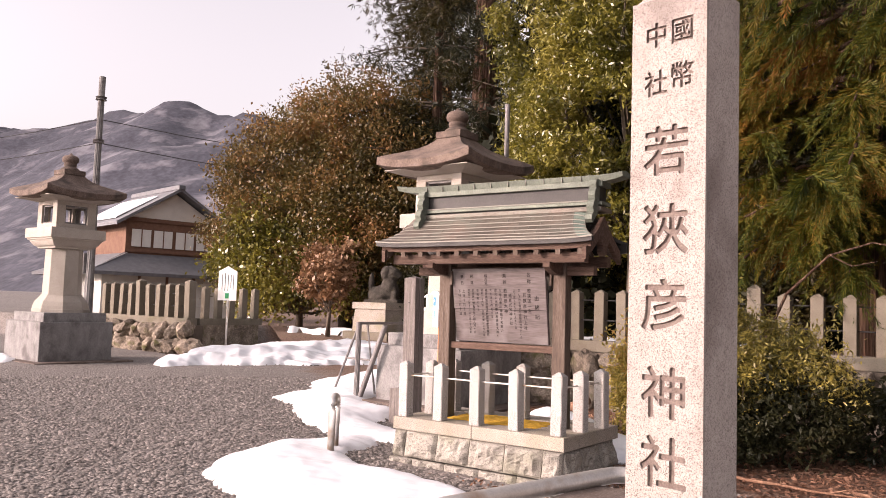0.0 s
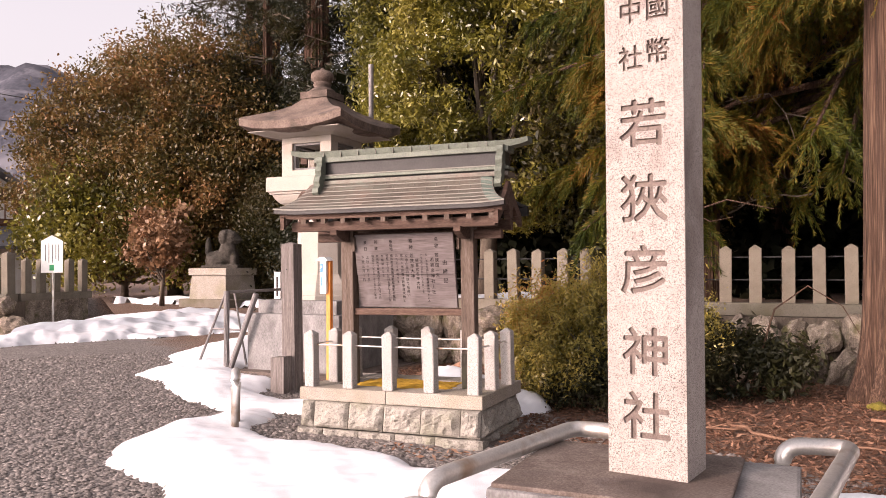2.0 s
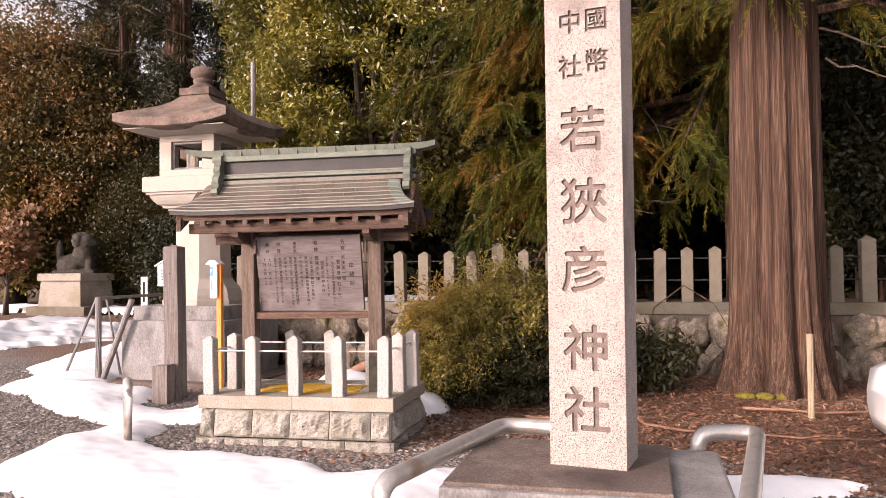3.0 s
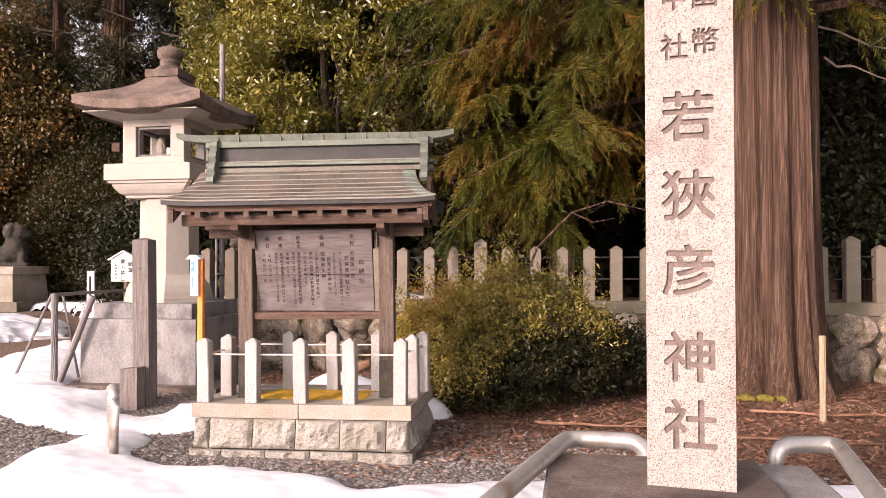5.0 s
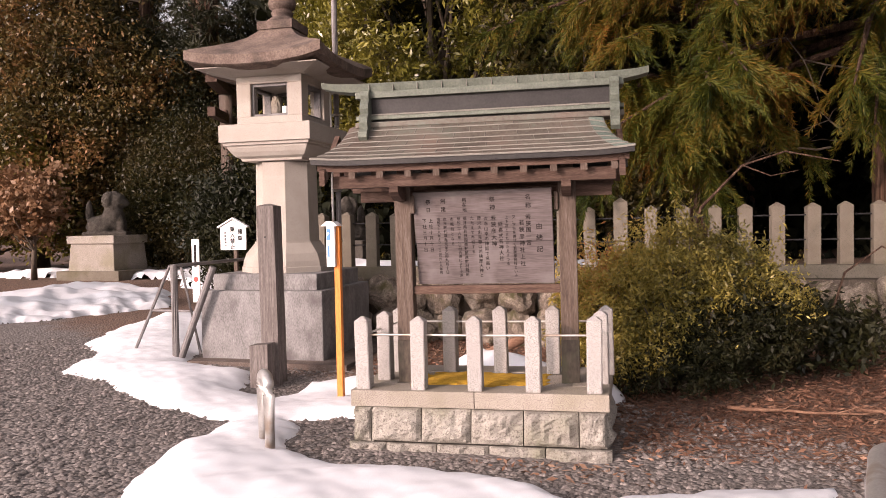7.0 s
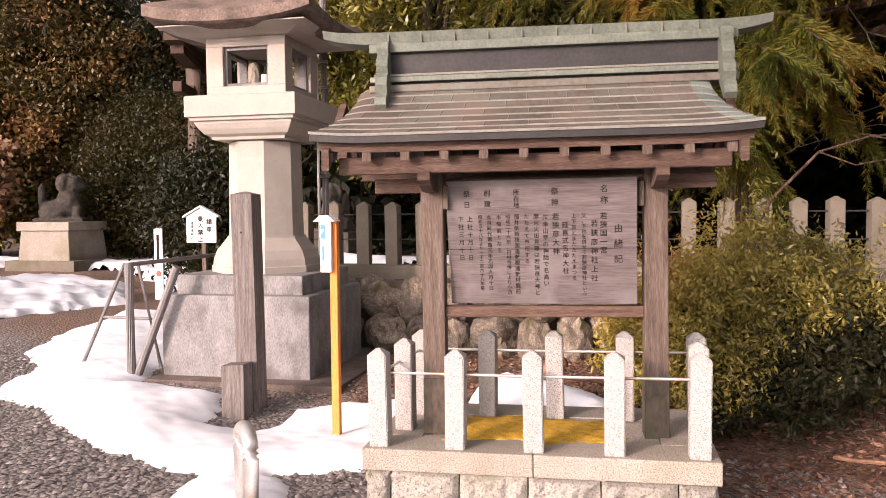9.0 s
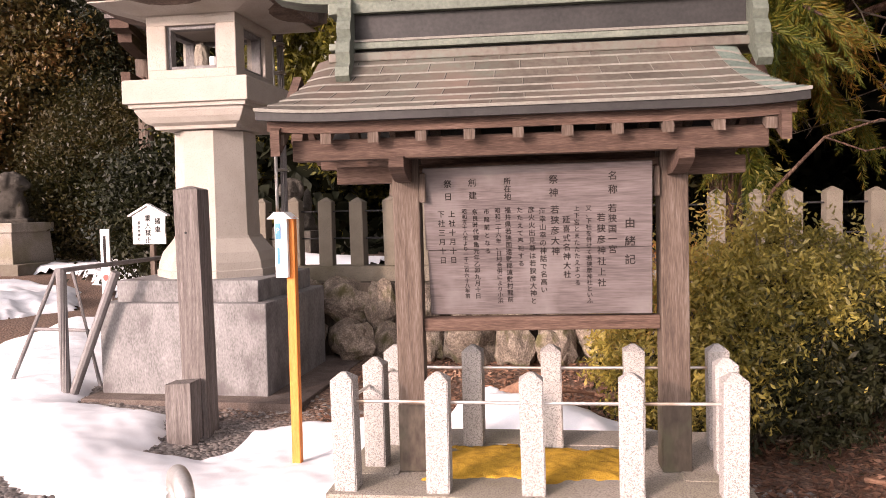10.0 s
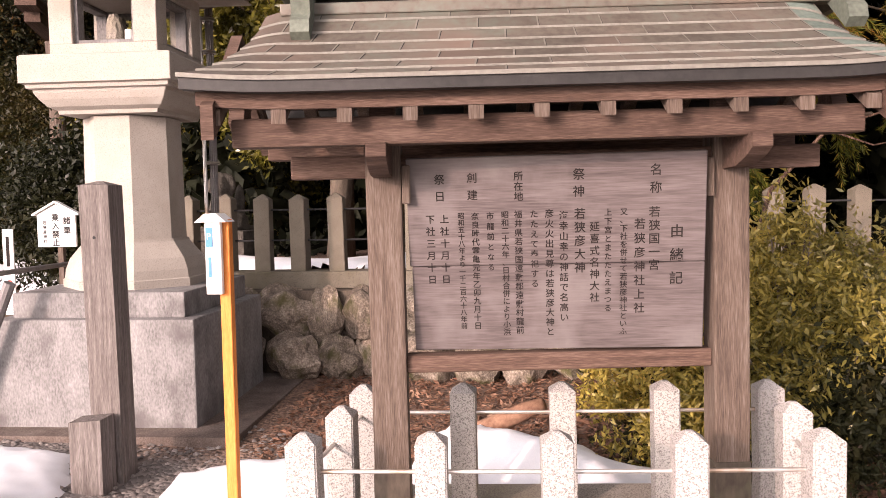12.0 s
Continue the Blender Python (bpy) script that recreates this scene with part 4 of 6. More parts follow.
COLUMNS = [("由緒記", 935, 290, 75, 46), ("名称", 865, 97, 55, 40), ("若狭国一宮", 862, 228, 42, 38), ("若狭彦神社上社", 815, 265, 45, 38), ("又、下社を併せて若狭彦神社といふ", 763, 225, 25.7, 26),
           ("上下宮とまたたたえまつる", 712, 225, 28, 26), ("延喜式名神大社", 668, 270, 38, 34), ("祭神", 617, 105, 53, 40), ("若狭彦大神", 620, 228, 43, 38), ("海幸山幸の神話で名高い", 567, 232, 33, 31),
           ("彦火火出見尊は若狭彦大神と", 520, 225, 32, 30), ("たたえて奉祀する", 470, 225, 32, 28), ("所在地", 420, 105, 32, 32), ("福井県若狭国遠敷郡遠敷村龍前", 418, 225, 29, 28),
           ("昭和二十六年、日村合併により小浜", 374, 225, 25.5, 26), ("市龍前となる", 325, 228, 33, 26), ("創建", 268, 108, 53, 36), ("奈良時代霊亀元年乙卯九月十日", 275, 228, 27.5, 27),
           ("昭和五十八年より一千二百六十八年前", 228, 225, 22.5, 23), ("祭日", 160, 110, 53, 36), ("上社十月十日", 172, 235, 39, 32), ("下社三月十日", 125, 235, 39, 32)]
glyphs = {}
for text, cx, cy, pitch, size in COLUMNS:
    for k, ch in enumerate(text):
        if (ch, size) not in glyphs:
            me = word(ch, size / 978 * 1.15, 0.012 * size / 978)
            me.transform(Matrix.Rotation(radians(90), 4, "X"))
            me.materials.clear()
            glyphs[ch, size] = me
        x, z = (cx - 539) / 978 * 1.15, 0.775 - (cy + k * pitch - 40) / 625 * 0.775
        ob = mesh_part("character", glyphs[ch, size], INK, board)
        ob.matrix_basis = lean @ Matrix.Translation((x, -0.0225, z))
# the shelter stands a little askew on its base
shelter.matrix_basis = pose(-3.8, 7.33, 0.47, 0, -0.5, 4.5)


# ---- stone lanterns ----
def stone_lantern():
    ob = thing("stone_lantern", (0, 0, 0), "tall pale granite lantern with an octagonal shaft on a stepped base", "stone lantern", "lanterns at the shrine entrance")
    part("ground_slab", box(-1.05, 1.42, -1.24, 1.35, -0.2, 0.03, 0.012, 2), BASE_SLAB, ob, "low dark ground slab")
    part("base_block", box(-0.965, 0.965, -0.965, 0.965, 0.0, 0.885, 0.018, 2), LANTERN_BASE, ob, "stained grey base block")
    part("upper_base", box(-0.83, 0.83, -0.83, 0.83, 0.882, 1.115, 0.014, 2), LANTERN_BASE, ob)
    k = math.pi / 8
    foot = [(0.655, 1.11), (0.655, 1.19), (0.64, 1.20), (0.63, 1.28), (0.59, 1.39), (0.52, 1.48), (0.470, 1.545), (0.465, 1.57)]
    part("foot", loft([ngon(r / math.cos(k), z, 8, k) for r, z in foot]), LANTERN, ob, "bell-shaped octagonal foot")
    part("shaft", loft([ngon(r / math.cos(k), z, 8, k) for r, z in ((0.445, 1.57), (0.436, 2.0), (0.43, 2.45), (0.425, 2.75))]), LANTERN, ob, "octagonal shaft")
    tier = [(0.44, 2.76), (0.49, 2.765), (0.50, 2.80), (0.56, 2.83), (0.61, 2.89), (0.645, 2.95), (0.65, 2.98), (0.69, 2.985), (0.695, 3.02), (0.735, 3.03), (0.735, 3.27), (0.72, 3.285), (0.57, 3.29)]
    part("platform", loft([square(r, z, 0.006) for r, z in tier]), LANTERN, ob, "stepped square platform")
    h = 0.53
    z0, z1 = 3.285, 4.03
    part("box_sill", box(-h, h, -h, h, z0, 3.41, 0.006), LANTERN, ob)
    part("box_head", box(-h, h, -h, h, 3.89, z1, 0.006), LANTERN, ob)
    for sx in (-1, 1):
        for sy in (-1, 1):
            part("box_corner", box(min(sx * h, sx * 0.30), max(sx * h, sx * 0.30), min(sy * h, sy * 0.30), max(sy * h, sy * 0.30), 3.408, 3.892, 0.006), LANTERN, ob)
    for rot in range(4):
        m = Matrix.Rotation(rot * math.pi / 2, 4, "Z")
        for bx in ((-0.31, -0.265, 3.41, 3.89), (0.265, 0.31, 3.41, 3.89), (-0.266, 0.266, 3.41, 3.45), (-0.266, 0.266, 3.85, 3.89)):
            bm = box(bx[0], bx[1], -h + 0.05, -h + 0.16, bx[2], bx[3], 0.004)
            bmesh.ops.transform(bm, matrix=m, verts=bm.verts)
            part("window_frame", bm, LANTERN_BASE, ob, "recessed window frame")
    part("candle", loft([ngon(0.045, z, 12, 0, 0.13, -0.25) for z in (3.41, 3.58)]), WHITE, ob, "short white candle")
    lump = bmesh.new()
    bmesh.ops.create_icosphere(lump, subdivisions=3, radius=1)
    for v in lump.verts:
        p = v.co.copy()
        q = 1 + 0.16 * noise.noise(p * 3) + 0.08 * noise.noise(p * 9)
        v.co = (-0.04 + p.x * 0.085 * q, -0.2 + p.y * 0.085 * q, 3.57 + p.z * 0.18 * q)
    part("offering_stone", lump, CAP_STONE, ob, "rough tan lump inside the light box")
    # the roof sweeps up to its corners
    bm = bmesh.new()
    n = 12
    prof = [(1.07, 4.08), (1.07, 4.21), (1.0, 4.255), (0.88, 4.32), (0.72, 4.40), (0.55, 4.49), (0.40, 4.59), (0.30, 4.69), (0.26, 4.74)]
    rings = []
    for r, z in prof:
        ring = []
        for s in range(4):
            for i in range(n):
                u = -1 + 2 * i / n
                x, y = r * u, -r
                for _ in range(s):
                    x, y = -y, x
                ring.append((x, y, z + 0.115 * (r / 1.07) ** 2 * abs(u) ** 2.6))
        rings.append(ring)
    bottom = [(x * 0.955, y * 0.955, z - 0.02) for x, y, z in rings[0]]
    inner = [(x * 0.5, y * 0.5, 4.02) for x, y, z in rings[0]]
    part("roof", loft([inner, bottom] + rings), LANTERN_ROOF, ob, "broad lichened roof with upswept corners")
    part("soffit", loft([square(0.60, 4.0), square(0.72, 4.03), square(0.96, 4.07), square(0.96, 4.085)]), LANTERN, ob)
    part("finial_base", loft([square(0.29, 4.74), square(0.29, 4.86), square(0.26, 4.87)]), LANTERN_ROOF, ob)
    fin = [(0.24, 4.87), (0.235, 4.91), (0.19, 4.94), (0.145, 4.97), (0.165, 5.0), (0.17, 5.03), (0.15, 5.06), (0.155, 5.07), (0.20, 5.10), (0.215, 5.16), (0.205, 5.22), (0.15, 5.265), (0.06, 5.29), (0.025, 5.33), (0.004, 5.345)]
    part("finial", loft([ngon(r, z, 20) for r, z in fin]), LANTERN_ROOF, ob, "onion-shaped finial", smooth=True)
    # slender proportions: each height and width as the stone has it
    for o in ob.children:
        for v in o.data.vertices:
            v.co = (v.co.x * 0.92, v.co.y * 0.92, float(np.interp(v.co.z, (-1, 0, 0.885, 3.27, 5.345), (-1, 0, 0.945, 3.18, 5.116))))
    return ob


lantern = stone_lantern()
copy_thing(lantern, pose(-18.56, 9.95, 0, 0, 0, 0))
lantern.matrix_basis = pose(-7.49, 11.29, 0)


# ---- fences and rubble walls ----
def rock_mesh(seed):
    bm = bmesh.new()
    bmesh.ops.create_icosphere(bm, subdivisions=3, radius=0.5)
    for v in bm.verts:
        p = v.co.normalized()
        k = 1 + 0.10 * abs(noise.noise(p * 7.5 + Vector((seed, seed, 0)))) + 0.04 * noise.noise(p * 16) + 0.36 * noise.noise(p * 1.6 + Vector((seed * 5.1, 0, 0))) + 0.14 * noise.noise(p * 4.3 + Vector((0, seed * 3.3, 0)))
        v.co = Vector((p.x * 0.5, p.y * 0.42, p.z * 0.42)) * k
    me = bpy.data.meshes.new("rock")
    bm.to_mesh(me)
    bm.free()
    return me


ROCKS = [rock_mesh(i + 1) for i in range(7)]


def rubble_wall(name, x0, x1, y, top, rows, size, label, rng):
    wall = thing(name, ((x0 + x1) / 2, y, 0), label, "rubble wall", kind="structure")
    part("core", box(x0, x1, y + 0.22, y + 0.75, -0.05, top - 0.005), BARK_GREY, wall)
    for r in range(rows):
        z = top * (r + 0.45) / rows
        x = x0 + rng.uniform(0, size * 0.5)
        while x < x1:
            s = size * rng.uniform(0.75, 1.3) * (1.12 - 0.08 * r)
            ob = mesh_part("rock", ROCKS[rng.integers(7)], ROCK, wall)
            ob.matrix_basis = pose(x + s * 0.5, y + 0.16 - 0.14 * (rows - 1 - r) / max(1, rows - 1) + rng.normal() * 0.05, z + rng.normal() * 0.03, rng.uniform(-35, 35), rng.uniform(-25, 25), rng.uniform(0, 360)) @ Matrix.Diagonal((s * 1.08, s * 1.0, top / rows * 1.25 / 0.84 * rng.uniform(0.9, 1.15), 1))
            x += s * 0.98
    return wall


def stone_fence(name, x0, x1, gap, y, z, tall_at, label, rng, posts=0.92, width=0.19):
    fence = thing(name, ((x0 + x1) / 2, y, z), label, "stone fence")
    part("base_beam", box(x0 - 0.15, x1 + 0.15, y - 0.19, y + 0.19, z - 0.2, z, 0.015, 2), FENCE_STONE, fence)
    me, big = post_mesh(width, posts, 0.06), post_mesh(width * 1.15, posts + 0.13, 0.07)
    n = int(round((x1 - x0) / gap))
    for i in range(n + 1):
        x = x0 + (x1 - x0) * i / n
        tall = any(abs(x - t) < gap * 0.5 for t in tall_at)
        ob = mesh_part("fence_post", big if tall else me, FENCE_STONE, fence)
        ob.matrix_basis = pose(x + rng.normal() * 0.008, y, z - 0.004 - abs(rng.normal()) * 0.012, rng.normal() * 0.8, rng.normal() * 0.8, rng.normal() * 3)
    for h in (0.36, 0.72):
        part("rod", tube([(x0, y, z + h), (x1, y, z + h)], 0.012, 6), RUBBER, fence, "thin dark iron rod")
    return fence


rng = np.random.default_rng(11)
stone_fence("stone_fence", -8.52, 6.75, 0.463, 13.72, 1.165, (-2.94, 3.1), "weathered granite post fence on a rubble wall", rng)
stone_fence("stone_fence", -25.0, -20.1, 0.545, 14.75, 1.05, (-20.1, -22.7), "brown granite post fence beside the far lantern", rng, 1.05, 0.22)

side_fence = thing("stone_fence", (-20.1, 16.2, 1.0), "short return of the brown granite fence", "stone fence")
part("base_beam", box(-20.3, -19.9, 15.0, 17.4, 0.85, 1.05, 0.015, 2), FENCE_STONE, side_fence)
part("footing", box(-20.25, -19.95, 15.0, 17.3, -0.05, 0.85), ROCK, side_fence)
side_me = post_mesh(0.2, 0.98, 0.06)
for k in range(5):
    ob = mesh_part("fence_post", side_me, FENCE_STONE, side_fence)
    ob.matrix_basis = pose(-20.1, 15.3 + 0.48 * k, 1.045)

# ---- posts, signs and barriers by the lantern ----
old = thing("old_wooden_post", (-6.84, 9.35, 0), "tall grey weathered square wooden post", "post")
part("post", loft([[(-6.95 + lx, 9.25, z), (-6.73 + lx, 9.25, z), (-6.73 + lx, 9.46, z), (-6.95 + lx, 9.46, z)] for z, lx in ((-0.3, 0.03), (0.6, 0.02), (1.3, 0.01), (2.03, 0.0))] + [[(-6.86, 9.34, 2.06), (-6.82, 9.34, 2.06), (-6.82, 9.37, 2.06), (-6.86, 9.37, 2.06)]]), GREY_WOOD, old)
# black disc on the post's face in place of the shade inside a hole
part("bolt_hole", loft([[(-6.845 + 0.011 * math.cos(a), y, 1.66 + 0.011 * math.sin(a)) for a in np.linspace(0, 2 * math.pi, 9)[:-1]] for y in (9.247, 9.27)]), RUBBER, old, "dark disc standing for the shade in a bolt hole")
stub = thing("wooden_stub", (-6.86, 9.13, 0), "short broken grey wooden stub strapped to the tall post", "post")
part("stub", loft([[(-6.97, 9.03, z), (-6.74, 9.03, z + d), (-6.74, 9.22, z + d), (-6.97, 9.22, z)] for z, d in ((-0.3, 0), (0.1, 0), (0.40, 0.02))]), GREY_WOOD, stub)
old.matrix_basis = pose(-6.913, 9.58, 0.01)
stub.matrix_basis = pose(-6.933, 9.36, 0)

park = thing("parking_sign", (-5.64, 8.45, 0), "white parking sign board on a fresh orange timber stake", "sign")
part("stake", box(-5.635, -5.57, 8.42, 8.485, -0.3, 1.80, 0.004), ORANGE, park)
part("sign_board", box(-5.70, -5.605, 8.375, 8.415, 1.36, 1.79, 0.004), WHITE, park, "white sign board")
part("sign_cap", loft([[(-5.75, 8.35, 1.785), (-5.56, 8.35, 1.785), (-5.56, 8.50, 1.785), (-5.75, 8.50, 1.785)], [(-5.69, 8.35, 1.835), (-5.62, 8.35, 1.835), (-5.62, 8.50, 1.835), (-5.69, 8.50, 1.835)]]), WHITE, park, "small pitched cap")
part("symbol_panel", box(-5.693, -5.653, 8.371, 8.376, 1.64, 1.755), BLUE, park, "blue panel")
me = word("P", 0.055)
me.transform(Matrix.Translation((-5.673, 8.3685, 1.70)) @ Matrix.Rotation(radians(90), 4, "X"))
me.materials.clear()
mesh_part("letter", me, WHITE, park, "white letter P")
part("writing_bar", box(-5.682, -5.664, 8.372, 8.376, 1.46, 1.58), BLUE, park)
park.matrix_basis = pose(-5.712, 8.70, 0)

keep_out = thing("prohibition_sign", (-9.8, 13.75, 0), "small white gabled notice on a wooden stake", "sign")
part("stake", box(-9.84, -9.77, 13.77, 13.83, -0.1, 1.5, 0.004), WOOD_UP, keep_out)
part("sign_board", loft([[(-10.07, y, 1.44), (-9.57, y, 1.44), (-9.57, y, 1.84), (-9.82, y, 1.97), (-10.07, y, 1.84)] for y in (13.73, 13.76)]), WHITE, keep_out, "white sign board")
for a, b in (((-10.12, 1.83), (-9.82, 1.99)), ((-9.82, 1.99), (-9.52, 1.83))):
    part("roof_strip", loft([[(x, 13.70, z), (x, 13.79, z), (x, 13.79, z + 0.025), (x, 13.70, z + 0.025)] for x, z in (a, b)]), WHITE, keep_out)
for text, x, z, size, gap in (("諸車", -9.68, 1.76, 0.10, 0.12), ("乗入禁止", -9.83, 1.80, 0.10, 0.105), ("若狭彦神社", -9.97, 1.74, 0.05, 0.058)):
    for k, ch in enumerate(text):
        bm = bmesh.new()
        for i, (dx, dz) in enumerate(((-0.03, 0), (0.03, 0), (0, 0.03), (0, -0.03))):
            me = word(ch, size)
            me.transform(Matrix.Translation((x + dx * size, 13.7255 - 0.0005 * i, z + dz * size - k * gap)) @ Matrix.Rotation(radians(90), 4, "X"))
            bm.from_mesh(me)
        part("character", bm, BLACK, keep_out)
keep_out.matrix_basis = pose(-9.61, 13.54, -0.04)

low = thing("white_marker", (-12.6, 17.0, 0), "slim white marker board with a red disc", "sign")
part("board", box(-12.72, -12.53, 17.0, 17.03, 0.2, 1.62, 0.004), WHITE, low)
part("disc", loft([[(-12.625 + 0.06 * math.cos(a), y, 0.72 + 0.06 * math.sin(a)) for a in np.linspace(0, 2 * math.pi, 17)[:-1]] for y in (16.996, 17.0)]), RED, low, "red disc")
part("writing_bar", box(-12.66, -12.60, 16.997, 17.001, 1.0, 1.5), INK, low)
part("leg", box(-12.645, -12.605, 17.03, 17.06, -0.1, 1.5), WOOD_UP, low)

far_sign = thing("garden_sign", (-19.4, 15.6, 0), "white pentagonal sign with a green mark on a slim post", "sign")
part("post", tube([(-19.4, 15.62, -0.1), (-19.4, 15.62, 1.75)], 0.035, 8), STEEL, far_sign)
bm = loft([[(-0.29, y, 1.62), (0.29, y, 1.62), (0.29, y, 2.5), (0.0, y, 2.66), (-0.29, y, 2.5)] for y in (-0.02, 0.02)])
bmesh.ops.transform(bm, matrix=pose(-19.4, 15.58, 0, 0, 0, 35), verts=bm.verts)
part("sign_board", bm, WHITE, far_sign, "white sign board")
for (a, b, c, d), mat in (((-0.175, -0.163, 1.95, 2.4), INK), ((-0.085, -0.073, 1.9, 2.45), INK), ((0.01, 0.022, 1.9, 2.4), INK), ((0.1, 0.112, 2.0, 2.4), INK), ((0.175, 0.187, 1.95, 2.4), INK), ((-0.06, 0.06, 1.68, 1.84), GREEN)):
    bm = box(a, b, -0.026, -0.021, c, d)
    bmesh.ops.transform(bm, matrix=pose(-19.4, 15.58, 0, 0, 0, 35), verts=bm.verts)
    part("mark", bm, mat, far_sign)

barrier = thing("pipe_barrier", (-9.1, 11.6, 0), "grey steel pipe barrier with slanting braces", "barrier")
part("post", tube([(-9.12, 10.85, -0.1), (-9.12, 10.85, 1.36)], 0.055, 12), RUSTY, barrier)
part("top_rail", tube([(-9.12, 10.85, 1.34), (-9.1, 13.4, 1.34)], 0.026, 8), RUSTY, barrier)
part("brace", tube([(-9.08, 10.88, 0.0), (-8.52, 10.9, 1.32)], 0.05, 10), RUSTY, barrier)
for p in (((-9.35, 11.1, 1.33), (-10.1, 11.25, 0.05)), ((-9.2, 11.15, 1.33), (-8.85, 11.05, 0.1)), ((-9.25, 13.3, 1.33), (-9.8, 13.45, 0.3)), ((-9.1, 13.4, 1.33), (-8.7, 13.45, 0.3))):
    part("leg", tube(p, 0.022, 8), RUSTY, barrier)
part("tie", tube([(-9.72, 11.18, 0.68), (-9.0, 11.1, 0.68)], 0.018, 8), RUSTY, barrier)

hoop = thing("steel_hoop", (-5.41, 6.56, 0), "narrow galvanised steel pipe hoop set in the gravel", "bollard")
part("pipe", tube(bend([(-5.35, 6.44, -0.15), (-5.35, 6.44, 0.62), (-5.53, 6.68, 0.62), (-5.53, 6.68, -0.15)], 0.13, 8), 0.046, 16), STEEL, hoop, smooth=True)

mast = thing("metal_pole", (-7.47, 13.05, 0), "slim grey metal pole with bands behind the lantern", "pole")
part("pole", tube([(-7.47, 13.05, 0), (-7.47, 13.05, 5.55)], 0.05, 12), RUSTY, mast)
part("conduit", tube([(-7.55, 13.0, 0), (-7.55, 13.0, 4.0)], 0.022, 8), STEEL, mast)
for z in (1.6, 2.4, 3.2, 3.6, 3.95):
    part("band", tube([(-7.48, 13.03, z), (-7.48, 13.03, z + 0.03)], 0.085, 12), STEEL, mast)


def pipe_rail(name, pts, label):
    ob = thing(name, (pts[0][0], pts[0][1], 0), label, "pipe rail", "pipe rails round the pillar")
    part("pipe", tube(bend(pts, 0.13, 7), 0.052, 16), STEEL, ob, smooth=True)


pipe_rail("pipe_rail", [(-0.93, 5.07, -0.1), (-0.95, 5.11, 0.64), (-1.43, 5.15, 0.64), (-1.82, 3.68, 0.61), (-1.84, 3.62, -0.1)], "galvanised steel pipe rail along the pillar plinth")
pipe_rail("pipe_rail", [(-0.17, 5.25, -0.1), (-0.17, 5.25, 0.62), (0.22, 5.37, 0.61), (-0.06, 3.52, 0.61), (-0.07, 3.46, -0.1)], "galvanised steel pipe rail along the pillar plinth")
pipe_rail("pipe_rail", [(-1.86, 3.46, -0.1), (-1.86, 3.44, 0.56), (-1.0, 3.34, 0.57), (-0.95, 3.34, -0.1)], "low galvanised steel pipe rail before the pillar")
stick = thing("yellow_stake", (1.254, 9.158, 0), "slim pale yellow stake in the leaf litter", "stake")
part("stake", tube([(1.254, 9.158, -0.1), (1.254, 9.158, 0.946)], 0.037, 10), material("faded yellow plastic", [(0.24, 0.19, 0.125), (0.34, 0.275, 0.19)], 9, 0.6, fine=40, bump=0.3), stick)


# ---- guardian statues ----
def guardian(at, turn, size, label):
    bm = bmesh.new()
    for x, y, z, rx, ry, rz in ((0, 0.1, 0.28, 0.30, 0.46, 0.30), (0, -0.16, 0.55, 0.26, 0.28, 0.42), (0, -0.24, 0.98, 0.25, 0.27, 0.25), (0, -0.44, 0.93, 0.14, 0.14, 0.12), (0, -0.06, 1.0, 0.30, 0.20, 0.27),
                              (-0.13, -0.36, 0.28, 0.09, 0.11, 0.30), (0.13, -0.36, 0.28, 0.09, 0.11, 0.30), (-0.22, 0.18, 0.2, 0.12, 0.26, 0.2), (0.22, 0.18, 0.2, 0.12, 0.26, 0.2), (0, 0.46, 0.66, 0.13, 0.10, 0.36), (0, -0.2, 1.2, 0.10, 0.10, 0.08)):
        own = bmesh.new()
        bmesh.ops.create_icosphere(own, subdivisions=3, radius=1)
        for v in own.verts:
            p = v.co.copy()
            k = 1 + 0.14 * noise.noise(p * 3 + Vector((x * 9, y * 9, z * 9))) + 0.06 * noise.noise(p * 9)
            v.co = (x + p.x * rx * k, y + p.y * ry * k, z + p.z * rz * k)
        join(bm, own)
    box(-0.34, 0.34, -0.55, 0.6, -0.02, 0.1, 0.02, 1, bm)
    bmesh.ops.scale(bm, vec=(size, size, size), verts=bm.verts)
    me = bpy.data.meshes.new("statue")
    bm.to_mesh(me)
    bm.free()
    tmp = new("tmp", me)
    mod = tmp.modifiers.new("remesh", "REMESH")
    mod.mode, mod.voxel_size = "VOXEL", 0.035 * size
    me = bpy.data.meshes.new_from_object(tmp.evaluated_get(bpy.context.evaluated_depsgraph_get()))
    bpy.data.objects.remove(tmp)
    ob = mesh_part("guardian_statue", me, STATUE, smooth=True)
    ob.matrix_basis = pose(*at, 0, 0, turn)
    tagged(ob, label, "statue")


pedestal = thing("statue_pedestal", (-21.3, 25.1, 0), "pale granite pedestal under a seated stone statue", "pedestal")
part("foot", box(-22.5, -20.0, 24.0, 26.3, -0.05, 0.36, 0.02, 2), FENCE_STONE, pedestal)
part("dado", loft([square(0.93, 0.36, 0.01, -21.25, 25.15), square(0.86, 1.35, 0.01, -21.25, 25.15)]), CAP_STONE, pedestal)
part("cornice", box(-22.2, -20.3, 24.2, 26.1, 1.35, 1.65, 0.03, 2), CAP_STONE, pedestal)
guardian((-21.2, 25.1, 1.65), 115, 1.3, "mossy seated stone guardian statue on a pedestal")
small_ped = thing("statue_pedestal", (-8.75, 16.9, 1.0), "low dark stone pedestal behind the fence", "pedestal")
part("block", box(-9.15, -8.35, 16.5, 17.3, 0.95, 1.55, 0.02, 2), STATUE, small_ped)
